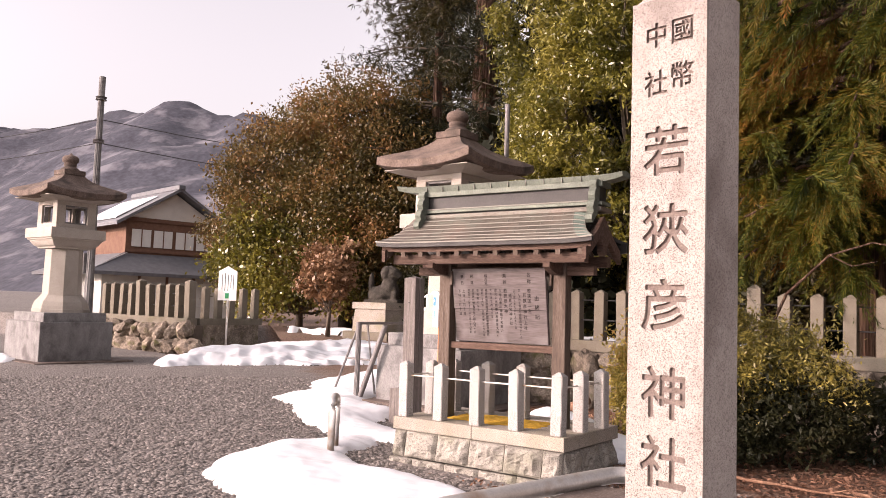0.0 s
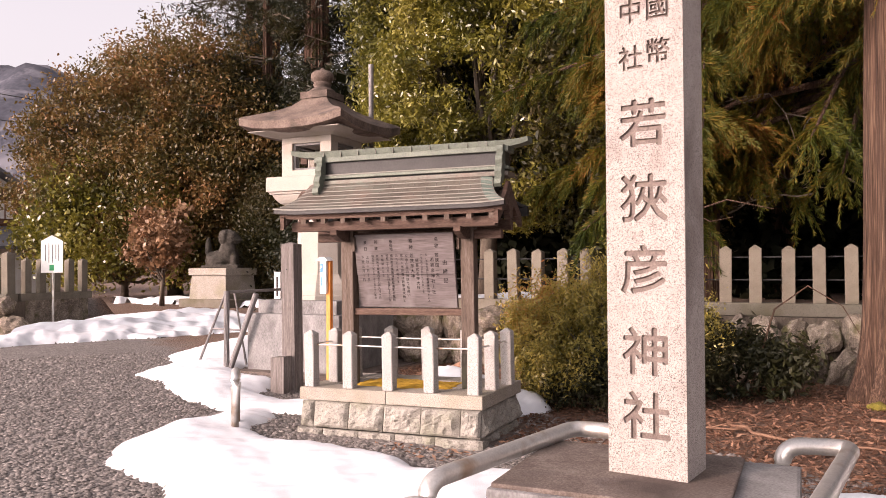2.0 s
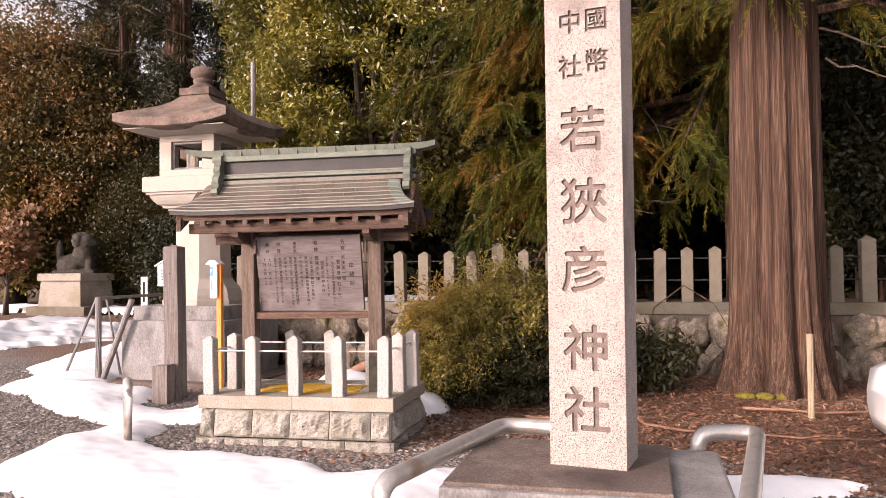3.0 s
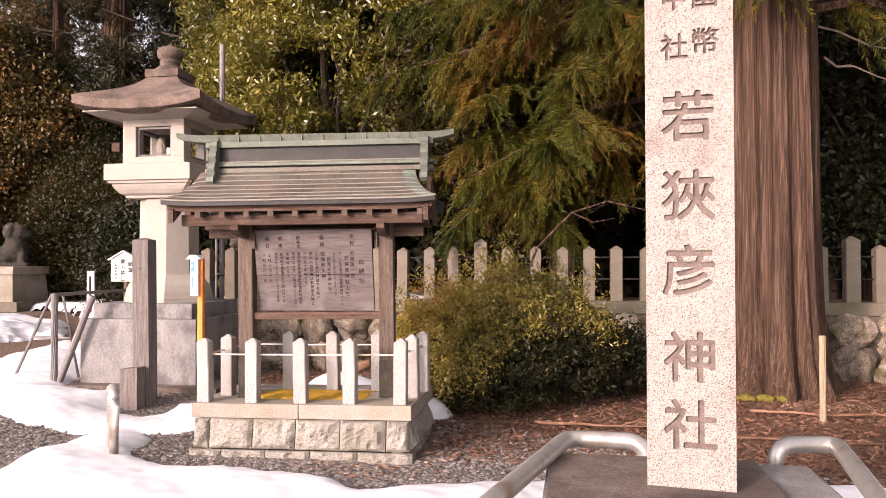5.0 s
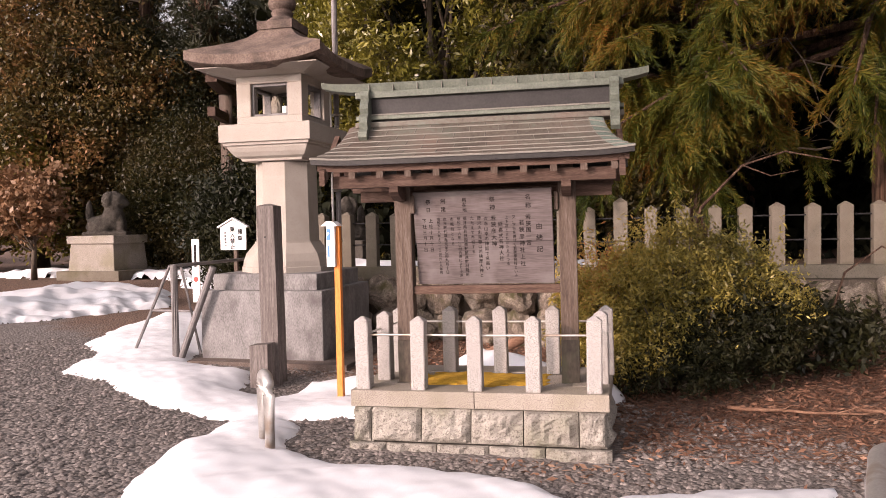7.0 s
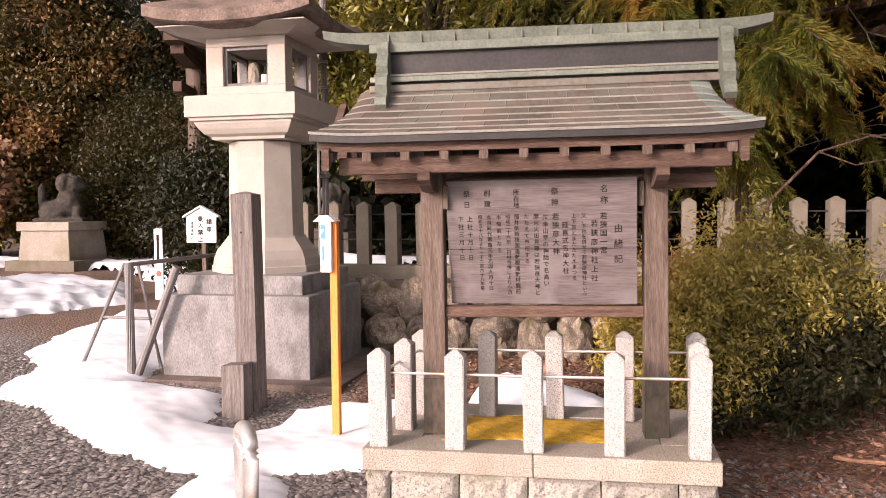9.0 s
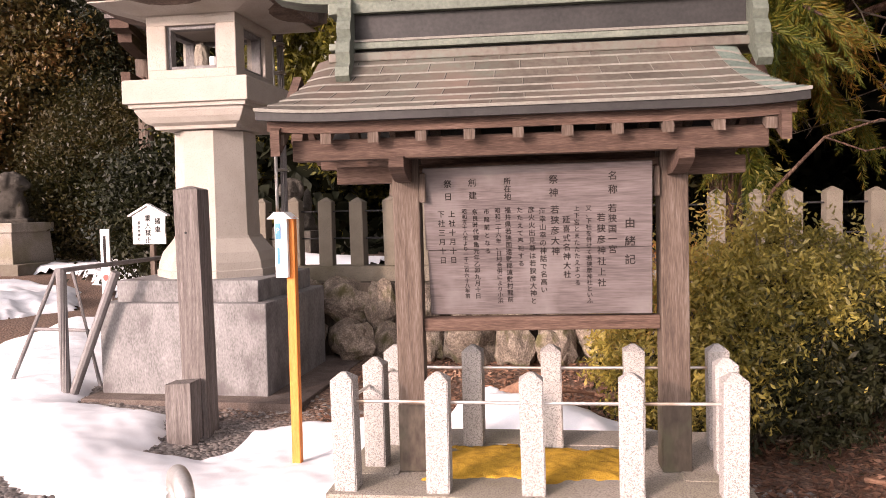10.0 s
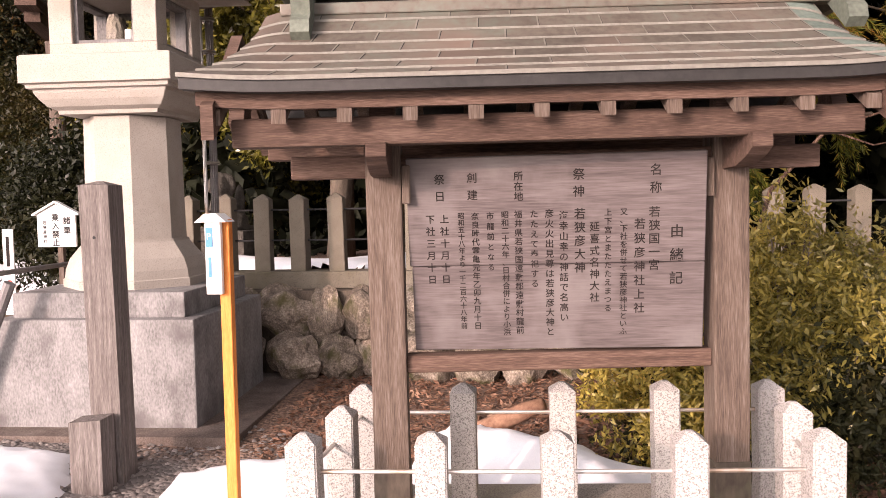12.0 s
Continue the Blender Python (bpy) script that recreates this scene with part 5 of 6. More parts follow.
guardian((-8.75, 16.9, 1.55), -20, 0.72, "mossy stone guardian statue behind the fence")


# ---- wooden gate over the approach, seen past the lantern ----
def torii(at, turn):
    """A plain timber gate: two round posts, a tie beam, and a double top beam that rises to its ends."""
    ob = thing("torii_gate", at, "weathered brown timber gate behind the stone lantern", "torii gate", turn=turn)
    keep = ob.matrix_basis.copy()
    ob.matrix_basis = Matrix.Identity(4)
    for x in (1.9, 6.5):
        part("post", tube([(x, 0, -0.1), (x, 0, 2.5), (x, 0, 5.65)], [0.24, 0.22, 0.2], 16), WOOD_UP, ob, smooth=True)
        part("wedge", box(x - 0.3, x - 0.2, -0.1, 0.1, 5.1, 5.2, 0.01), WOOD, ob)
    part("tie_beam", box(0.35, 8.05, -0.11, 0.11, 4.86, 5.11, 0.01), WOOD, ob)
    for name, x0, x1, z, h, w in (("lower_beam", 0.4, 8.0, 5.62, 0.24, 0.16), ("top_beam", 0.0, 8.4, 5.86, 0.2, 0.21), ("cap_board", -0.06, 8.46, 6.06, 0.09, 0.3)):
        rings = []
        for i in range(21):
            u = i / 20
            up = 0.16 * abs(2 * u - 1) ** 2.4
            x = x0 + (x1 - x0) * u
            rings.append([(x, -w, z + up), (x, w, z + up), (x, w, z + h + up), (x, -w, z + h + up)])
        part(name, loft(rings), GREY_WOOD if name == "cap_board" else WOOD, ob)
    ob.matrix_basis = keep


torii((-14.0, 20.0, 0), 105.4)


# ---- house, pole, cars far to the side ----
def house():
    m = pose(-42.9, 29.4, 0, 0, 0, 79) @ Matrix.Scale(0.9, 4)
    ob = tagged(new("house"), "two-storey timber and plaster house with grey tiled roofs", "house")
    ob.matrix_basis = m

    def add(name, bm, mat, parent=ob, label=""):
        me = bpy.data.meshes.new(name)
        bmesh.ops.recalc_face_normals(bm, faces=bm.faces)
        bm.to_mesh(me)
        bm.free()
        me.materials.append(mat)
        o = new(name, me)
        o.parent = parent
        if label:
            o["label"] = label
        return o
    add("lower_wall", box(-5, 5, -4.5, 4.5, 0, 3.4), PLASTER)
    add("upper_wall", box(-3.2, 3.2, -3.2, 3.2, 4.2, 6.6), HOUSE_WOOD)
    add("gable_wall", loft([[(-3.2, y, 6.6), (3.2, y, 6.6), (0, y, 8.5)] for y in (-3.2, 3.2)]), PLASTER)
    for s in (-1, 1):
        add("roof", loft([[(s * 4.1, y, 6.15), (s * 4.1, y, 6.35), (0, y, 8.85), (0, y, 8.65)] for y in (-4.0, 4.0)]), TILE, ob, "grey tiled roof slope")
    add("snow_on_roof", loft([[(-3.7, y, 6.66), (-3.7, y, 6.72), (-1.0, y, 8.35), (-1.0, y, 8.28)] for y in (-2.6, 3.6)]), SNOW, ob, "snow on the roof")
    add("ridge", box(-0.25, 0.25, -4.1, 4.1, 8.72, 9.05, 0.05), TILE)
    for s in (-1, 1):
        add("skirt_roof", loft([[(s * 6.2, y, 3.0), (s * 6.2, y, 3.2), (s * 3.1, y * 0.6, 4.5), (s * 3.1, y * 0.6, 4.3)] for y in (-5.7, 5.7)]), TILE)
        add("skirt_roof", loft([[(x, s * 5.7, 3.0), (x, s * 5.7, 3.2), (x * 0.52, s * 3.1, 4.5), (x * 0.52, s * 3.1, 4.3)] for x in (-6.2, 6.2)]), TILE)
    for x in (-2.2, -0.75, 0.75, 2.2):
        w = add("window", box(x - 0.62, x + 0.62, -3.26, -3.18, 4.9, 6.0), SHOJI)
        add("window_frame", box(x - 0.03, x + 0.03, -3.3, -3.25, 4.9, 6.0), HOUSE_WOOD, w)
    for x in (-3.6, -1.8, 0.0, 1.8, 3.6):
        add("window", box(x - 0.75, x + 0.75, -4.56, -4.48, 1.2, 2.7), SHOJI)
        add("wall_post", box(x + 0.82, x + 0.98, -4.58, -4.48, 0, 3.1), HOUSE_WOOD)
    add("sill_band", box(-3.25, 3.25, -3.3, -3.15, 4.55, 4.75), HOUSE_WOOD)
    add("gable_beam", box(-3.3, 3.3, -3.3, -3.15, 6.5, 6.75), HOUSE_WOOD)


house()
shed = thing("low_house", (-52, 16, 0), "low far building with a snowy grey roof", "house")
part("wall", box(-57, -48, 12, 19, 0, 3.0), PLASTER, shed)
part("roof", loft([[(-58, y, z) for y, z in ((11.0, 3.0), (15.5, 5.4), (20.0, 3.0))], [(-47, y, z) for y, z in ((11.0, 3.0), (15.5, 5.4), (20.0, 3.0))]]), TILE, shed)
part("snow_on_roof", loft([[(-57.5, y, z) for y, z in ((11.6, 3.42), (15.3, 5.42), (15.3, 5.5), (11.6, 3.5))], [(-47.5, y, z) for y, z in ((11.6, 3.42), (15.3, 5.42), (15.3, 5.5), (11.6, 3.5))]]), SNOW, shed, "snow on the roof")
wirepole = thing("utility_pole", (-34.2, 20.0, 0), "tall grey concrete utility pole", "utility pole")
part("pole", tube([(-34.2, 20.0, 0), (-34.2, 20.0, 11.7)], [0.22, 0.15], 12), LANTERN_BASE, wirepole)
part("meter_box", box(-34.6, -34.3, 19.7, 20.0, 2.6, 3.5, 0.02), LANTERN_BASE, wirepole)
for z in (8.6, 10.6):
    part("clamp", tube([(-34.2, 20, z), (-34.2, 20, z + 0.15)], 0.26, 10), RUSTY, wirepole)
for k, (z, dz) in enumerate(((9.7, 0.0), (8.6, 0.2))):
    wire = thing("overhead_wire", (-60, 10, z), "thin sagging overhead wire", "wire")
    part("wire", tube([(-34.2 + u * (-40), 20 - u * 14 + 0.0, z - 4 * u * (1 - u) * 1.4) for u in np.linspace(0, 1, 12)], 0.02, 5), RUBBER, wire)
    part("wire", tube([(-34.2 + u * 30, 20 + u * 32, z - 4 * u * (1 - u) * 1.6) for u in np.linspace(0, 1, 12)], 0.02, 5), RUBBER, wire)
gatepost = thing("dark_gate_post", (-23.6, 9.4, 0), "dark brown wooden post beside the far lantern", "post")
part("post", box(-23.85, -23.4, 9.2, 9.6, -0.05, 3.0, 0.02), HOUSE_WOOD, gatepost)


def car(at, turn, label):
    """The front of a small white car."""
    ob = thing("car", at, label, "car", turn=turn)
    keep = ob.matrix_basis.copy()
    ob.matrix_basis = Matrix.Identity(4)
    sec = []
    for x, zl, zh, w in ((0.0, 0.38, 0.62, 0.62), (0.06, 0.25, 0.80, 0.74), (0.35, 0.2, 0.93, 0.82), (1.0, 0.2, 1.02, 0.85), (1.25, 0.2, 1.08, 0.85), (1.8, 0.2, 1.48, 0.80), (2.6, 0.2, 1.55, 0.78), (3.6, 0.2, 1.5, 0.78), (4.0, 0.25, 1.0, 0.80), (4.1, 0.35, 0.8, 0.7)):
        top = w - max(0, zh - 0.95) * 0.45
        sec.append([(x, -w, zl + 0.1), (x, -w * 0.9, zl), (x, w * 0.9, zl), (x, w, zl + 0.1), (x, w, min(zh - 0.1, 0.85)), (x, top, zh - 0.04), (x, top * 0.6, zh), (x, -top * 0.6, zh), (x, -top, zh - 0.04), (x, -w, min(zh - 0.1, 0.85))])
    part("body", loft(sec), CAR_PAINT, ob, smooth=True)
    for x in (0.72, 3.2):
        for s in (-1, 1):
            y = s * 0.79
            part("wheel_arch", tube([(x, y - 0.08, 0.31), (x, y + 0.08, 0.31)], 0.37, 20), RUBBER, ob, "dark wheel arch")
            wheel = part("wheel", tube([(x, y - 0.085, 0.30), (x, y + 0.1, 0.30)], 0.30, 24), RUBBER, ob, "black tyre")
            part("rim", tube([(x, y - 0.095, 0.30), (x, y + 0.105, 0.30)], 0.21, 20), RIM, wheel, "silver rim")
    for s in (-1, 1):
        part("headlight", loft([[(0.07, s * 0.45, 0.66), (0.12, s * 0.72, 0.66), (0.22, s * 0.74, 0.82), (0.12, s * 0.48, 0.80)], [(0.03, s * 0.46, 0.67), (0.08, s * 0.73, 0.67), (0.18, s * 0.75, 0.81), (0.08, s * 0.49, 0.79)]]), SHOJI, ob, "headlight")
    part("windscreen", loft([[(1.30, -0.68, 1.10), (1.30, 0.68, 1.10), (1.78, 0.6, 1.45), (1.78, -0.6, 1.45)], [(1.27, -0.68, 1.12), (1.27, 0.68, 1.12), (1.75, 0.6, 1.47), (1.75, -0.6, 1.47)]]), RUBBER, ob, "dark windscreen")
    ob.matrix_basis = keep


car((1.43, 7.0, 0), 0, "small white parked car at the edge of the litter")


# ---- trees ----
def fluted_trunk(x, y, r, height, seed, top=0.55, flare=1.45, flutes=9):
    rings = []
    k = 200
    for z in (-0.1, 0.08, 0.25, 0.5, 0.8, 1.1, 1.5, 2.0, 2.6, 3.2, 4.0, 5, 6, 7, 8, 9.5, height):
        s = (1 + (flare - 1) * math.exp(-max(z, 0) / 0.38)) * (1 - (1 - top) * max(z, 0) / height)
        ring = []
        for i in range(k):
            a = 2 * math.pi * i / k
            n1 = noise.noise(Vector((math.cos(a) * 1.3, math.sin(a) * 1.3, seed + z * 0.08)))
            g = 0.06 * math.sin(flutes * a + seed + 0.25 * z + 2 * n1) + 0.035 * math.sin(flutes * 2.3 * a + z * 0.4 + seed)
            fur = noise.noise(Vector((math.cos(a) * r * 13, math.sin(a) * r * 13, seed + z * 0.14))) + 0.6 * noise.noise(Vector((math.cos(a) * r * 34, math.sin(a) * r * 34, seed + z * 0.3)))
            q = r * s * (1 + 0.10 * n1 + g * (1 + 0.9 * math.exp(-max(z, 0) / 0.6))) + 0.05 * fur
            ring.append((x + q * math.cos(a), y + q * math.sin(a), z))
        rings.append(ring)
    return loft(rings)


def tree(name, at, label, trunk_bm, crown, limbs, mat, bark, size, long, rng, droop=0.0, flat=0.0):
    ob = thing(name, at, label, "tree")
    if trunk_bm:
        part("trunk", trunk_bm, bark, ob, smooth=True)
    if limbs:
        part("branchwork", limbs, bark, ob)
    leaves("crown", crown, size, mat, ob, rng, long, droop, flat=flat)
    return ob


def spray_points(rng, limbs, per, hang, wide):
    """Points of hanging cedar sprays along limbs, denser towards the tips."""
    out = []
    for a, b in limbs:
        a, b = np.array(a), np.array(b)
        t = rng.random(per) ** 0.6
        p = a + (b - a) * t[:, None]
        p[:, 2] += 0.35 * np.sin(t * math.pi)
        p += rng.normal(size=(per, 3)) * wide * (0.4 + 0.8 * t)[:, None] * np.array([1, 1, 0.25])
        p[:, 2] -= rng.random(per) ** 1.6 * hang
        out.append(p)
    return np.concatenate(out)


def sprays(name, tips, size, mat, parent, rng, fan=7):
    """At each tip a drooping fan of narrow needles."""
    tips = np.repeat(np.asarray(tips), fan, 0)
    n = len(tips)
    base_dir = np.repeat(rng.normal(size=(n // fan, 3)) * np.array([1, 1, 0.25]) + np.array([0, 0, -0.75]), fan, 0)
    d = base_dir + rng.normal(size=(n, 3)) * 0.5
    d /= np.linalg.norm(d, axis=1)[:, None]
    s = np.cross(d, rng.normal(size=(n, 3)))
    s /= np.linalg.norm(s, axis=1)[:, None]
    L = (size * rng.uniform(0.6, 1.3, n))[:, None]
    w = L * 0.05
    v = np.stack([tips - s * w * 0.5, tips + d * L * 0.55 - s * w, tips + d * L, tips + d * L * 0.55 + s * w], 1).reshape(-1, 3)
    return mesh_part(name, fast_mesh(name, v, np.arange(4 * n).reshape(n, 4), 4), mat, parent)


def boughs(name, limbs, mat, parent, rng, per=14, length=0.75, needles=150, size=0.13, hang=0.7):
    """Feathery cedar boughs: side branchlets along each limb, hanging at their tips, needles combed along them."""
    V = []
    up = np.array([0, 0, 1.0])
    for a, b in limbs:
        a, b = np.array(a), np.array(b)
        out = (b - a) / np.linalg.norm(b - a)
        side = np.cross(out, up)
        side /= np.linalg.norm(side)
        t = 0.3 + 0.7 * rng.random(per) ** 0.7
        start = a + (b - a) * t[:, None]
        start[:, 2] += 0.3 * np.sin(t * math.pi)
        d = out * rng.uniform(0.2, 1.0, per)[:, None] + side * rng.normal(size=per)[:, None] * 0.7 - up * hang * rng.uniform(0.3, 1.3, per)[:, None]
        d /= np.linalg.norm(d, axis=1)[:, None]
        L = length * rng.uniform(0.5, 1.25, per)
        q = rng.random((per, needles))
        p = start[:, None] + d[:, None] * (L[:, None] * q)[..., None]
        p[..., 2] -= 0.3 * L[:, None] * q ** 2
        flat = np.cross(d, rng.normal(size=(per, 3)))
        flat /= np.linalg.norm(flat, axis=1)[:, None]
        w = rng.choice([-1.0, 1.0], (per, needles)) * rng.uniform(0.1, 0.95, (per, needles))
        n = d[:, None] * 0.8 + flat[:, None] * w[..., None] + rng.normal(size=(per, needles, 3)) * 0.22
        n[..., 2] -= 0.25
        n /= np.linalg.norm(n, axis=-1)[..., None]
        ln = (size * rng.uniform(0.6, 1.25, (per, needles)) * (1.25 - 0.55 * q))[..., None]
        s_ = np.cross(n, rng.normal(size=n.shape))
        s_ /= np.linalg.norm(s_, axis=-1)[..., None]
        V.append(np.stack([p - s_ * ln * 0.02, p + n * ln * 0.55 - s_ * ln * 0.055, p + n * ln, p + n * ln * 0.55 + s_ * ln * 0.055], 2).reshape(-1, 3))
    V = np.concatenate(V)
    return mesh_part(name, fast_mesh(name, V, np.arange(len(V)).reshape(-1, 4), 4), mat, parent)


rng = np.random.default_rng(21)

# great cedar by the fence
near = thing("cedar_tree", (1.42, 11.9, 0), "great old cedar with a fluted red-brown trunk", "tree")
part("trunk", fluted_trunk(1.42, 11.9, 0.66, 15, 3.0, flare=1.28), BARK, near, smooth=True)
limbs = []
for k in range(26):
    a = rng.uniform(-math.pi * 0.3, math.pi * 0.9) if k > 11 else rng.uniform(math.pi * 0.85, math.pi * 1.2)
    z = rng.uniform(5.6, 11)
    L = rng.uniform(2.2, 5.0)
    limbs.append(((1.42, 11.9, z), (1.42 + L * math.cos(a), 11.9 + L * 0.75 * math.sin(a), z - rng.uniform(0.2, 1.4))))
for k in range(12):
    a, z, L = rng.uniform(math.pi * 1.15, math.pi * 1.95), rng.uniform(5.2, 7.6), rng.uniform(1.2, 3.0)
    limbs.append(((1.42, 11.9, z), (1.42 + L * math.cos(a), 11.9 + L * 0.75 * math.sin(a), z - rng.uniform(0.1, 0.6))))
bm = bmesh.new()
for a, b in limbs:
    m = Vector(a).lerp(Vector(b), 0.5) + Vector((0, 0, 0.35))
    tube([a, m, b], [0.09, 0.055, 0.015], 6, bm)
part("branchwork", bm, BARK, near)
boughs("crown", limbs, LEAF_CEDAR, near, rng, 22, 0.85, 170)

# second cedar behind the fence, its boughs hanging over the posts
mid = thing("cedar_tree", (1.25, 15.3, 1.0), "tall cedar with drooping green and rusty sprays", "tree")
part("trunk", fluted_trunk(1.32, 15.3, 0.27, 15, 8.0, flare=1.25), BARK, mid, smooth=True)
limbs = []
for k in range(34):
    a = rng.uniform(math.pi * 0.7, math.pi * 1.5)
    z = rng.uniform(4.6, 12)
    L = rng.uniform(2.0, 5.6)
    limbs.append(((1.25, 15.3, z), (1.25 + L * math.cos(a), 15.3 + L * 0.7 * math.sin(a), z - rng.uniform(0.5, 2.0))))
bm = bmesh.new()
for a, b in limbs:
    m = Vector(a).lerp(Vector(b), 0.5) + Vector((0, 0, 0.4))
    tube([a, m, b], [0.08, 0.05, 0.015], 6, bm)
part("branchwork", bm, BARK, mid)
boughs("crown", limbs, LEAF_CEDAR, mid, rng, 34, 0.8, 190)

# third cedar, whose low boughs hang behind the notice board
low_c = thing("cedar_tree", (-1.6, 15.6, 1.0), "young cedar with rusty drooping boughs", "tree")
part("trunk", fluted_trunk(-1.6, 15.6, 0.22, 13, 5.0, flare=1.2), BARK, low_c, smooth=True)
limbs = []
for k in range(36):
    a = rng.uniform(math.pi * 0.8, math.pi * 1.85)
    z = rng.uniform(3.4, 11)
    L = rng.uniform(1.4, 4.2)
    limbs.append(((-1.6, 15.6, z), (-1.6 + L * math.cos(a), 15.6 + L * 0.9 * math.sin(a), z - rng.uniform(0.3, 1.3))))
for k in range(12):
    a, z, L = rng.uniform(math.pi * 1.15, math.pi * 1.7), rng.uniform(3.4, 4.4), rng.uniform(1.4, 2.6)
    limbs.append(((-1.6, 15.6, z), (-1.6 + L * math.cos(a), 15.6 + L * 0.9 * math.sin(a), z - rng.uniform(0.1, 0.5))))
bm = bmesh.new()
for a, b in limbs:
    m = Vector(a).lerp(Vector(b), 0.5) + Vector((0, 0, 0.3))
    tube([a, m, b], [0.07, 0.04, 0.012], 6, bm)
part("branchwork", bm, BARK, low_c)
boughs("crown", limbs, LEAF_CEDAR, low_c, rng, 36, 0.75, 190)

# broad-leaved evergreen behind the notice board
pts, cl = crown_points(rng, (-6.9, 18.2, 6.6), (4.0, 2.8, 4.0), 560, 260, 0.21, 0.5)
tree("evergreen_tree", (-7.2, 18.2, 1.0), "evergreen tree with shiny yellow-green leaves", tube([(-7.2, 18.4, 0.9), (-7.1, 18.3, 3.0), (-7.3, 18.2, 6.0)], [0.28, 0.22, 0.12], 10), pts, limb_mesh(rng, (-7.1, 18.3, 3.0), cl[::14], 0.10), LEAF_YELLOW, BARK_GREY, 0.052, 2.8, rng)
pts, cl = crown_points(rng, (-3.4, 17.6, 5.2), (2.6, 2.0, 3.2), 260, 200, 0.30, 0.45)
tree("evergreen_tree", (-3.4, 17.6, 1.0), "evergreen tree with olive leaves behind the fence", tube([(-3.2, 17.8, 0.9), (-3.3, 17.7, 3.0), (-3.4, 17.6, 5.0)], [0.2, 0.16, 0.1], 10), pts, limb_mesh(rng, (-3.3, 17.7, 2.6), cl[::14], 0.08), LEAF_OLIVE, BARK_GREY, 0.06, 2.6, rng)

# russet tree and shrubs beyond the approach
pts, cl = crown_points(rng, (-26.6, 29.4, 5.8), (7.0, 5.6, 6.2), 1000, 180, 0.42, 0.5, low=-0.75)
russet = tree("russet_tree", (-26.6, 29.4, 0), "broad tree with russet and olive winter leaves", tube([(-26.6, 29.4, -0.1), (-26.7, 29.4, 1.6), (-26.4, 29.4, 4.0)], [0.45, 0.36, 0.2], 10), pts, limb_mesh(rng, (-26.7, 29.4, 1.6), cl[::16], 0.15), LEAF_BROWN, BARK_GREY, 0.092, 2.0, rng)
pts, cl = crown_points(rng, (-27.2, 26.8, 3.0), (4.4, 3.6, 3.4), 420, 80, 0.45, 0.5, low=-0.6)
tree("olive_tree", (-27.2, 26.8, 0), "low dense tree with glossy olive leaves", tube([(-27.2, 26.8, -0.1), (-27.2, 26.8, 3.0)], [0.2, 0.1], 8), pts, limb_mesh(rng, (-27.2, 26.8, 1.0), cl[::20], 0.10), LEAF_YELLOW, BARK_GREY, 0.12, 1.8, rng)
pts, cl = crown_points(rng, (-23.6, 24.2, 2.9), (1.25, 1.2, 1.6), 90, 34, 0.2, 0.3)
tree("sapling", (-23.6, 24.2, 0), "small sapling with rusty orange leaves", tube([(-23.6, 24.2, -0.1), (-23.55, 24.2, 1.2), (-23.6, 24.2, 3.0)], [0.12, 0.09, 0.04], 8), pts, limb_mesh(rng, (-23.55, 24.2, 1.0), cl[::6], 0.04), leaf_material("rusty leaves", [(0.12, 0.065, 0.03), (0.25, 0.135, 0.07), (0.38, 0.24, 0.14)]), BARK_GREY, 0.13, 1.8, rng)
for (x, y, z, rx, ry, rz, mat, cnt, label) in ((-17.8, 26.6, 2.6, 3.6, 2.6, 2.7, LEAF_OLIVE, 320, "dense olive evergreen shrub"), (-12.9, 20.0, 1.8, 1.0, 1.0, 1.5, LEAF_DARK, 90, "dark evergreen shrub beside the approach"), (-22.5, 30.5, 5.0, 4.5, 3.0, 5.0, LEAF_DARK, 380, "dark evergreen tree behind the pedestal"),
                                              (-11.5, 22.5, 2.6, 2.6, 2.2, 3.4, LEAF_YELLOW, 150, "yellow-green shrub behind the lantern"), (-24.2, 30.4, 7.0, 4.0, 3.0, 3.8, LEAF_OLIVE, 300, "russet tree crown over the shrubs"), (-17.3, 32.5, 8.5, 3.8, 2.2, 7.0, LEAF_DARK, 420, "tall dark evergreen beside the cedar trunk")):
    pts, cl = crown_points(rng, (x, y, z), (rx, ry, rz), cnt, 330, 0.40, 0.5, low=-0.8)
    tree("evergreen_shrub", (x, y, 0), label, tube([(x, y, -0.1), (x, y, z)], [0.2, 0.08], 8), pts, limb_mesh(rng, (x, y, 0.6), cl[::24], 0.08), mat, BARK_GREY, 0.060, 2.4, rng)

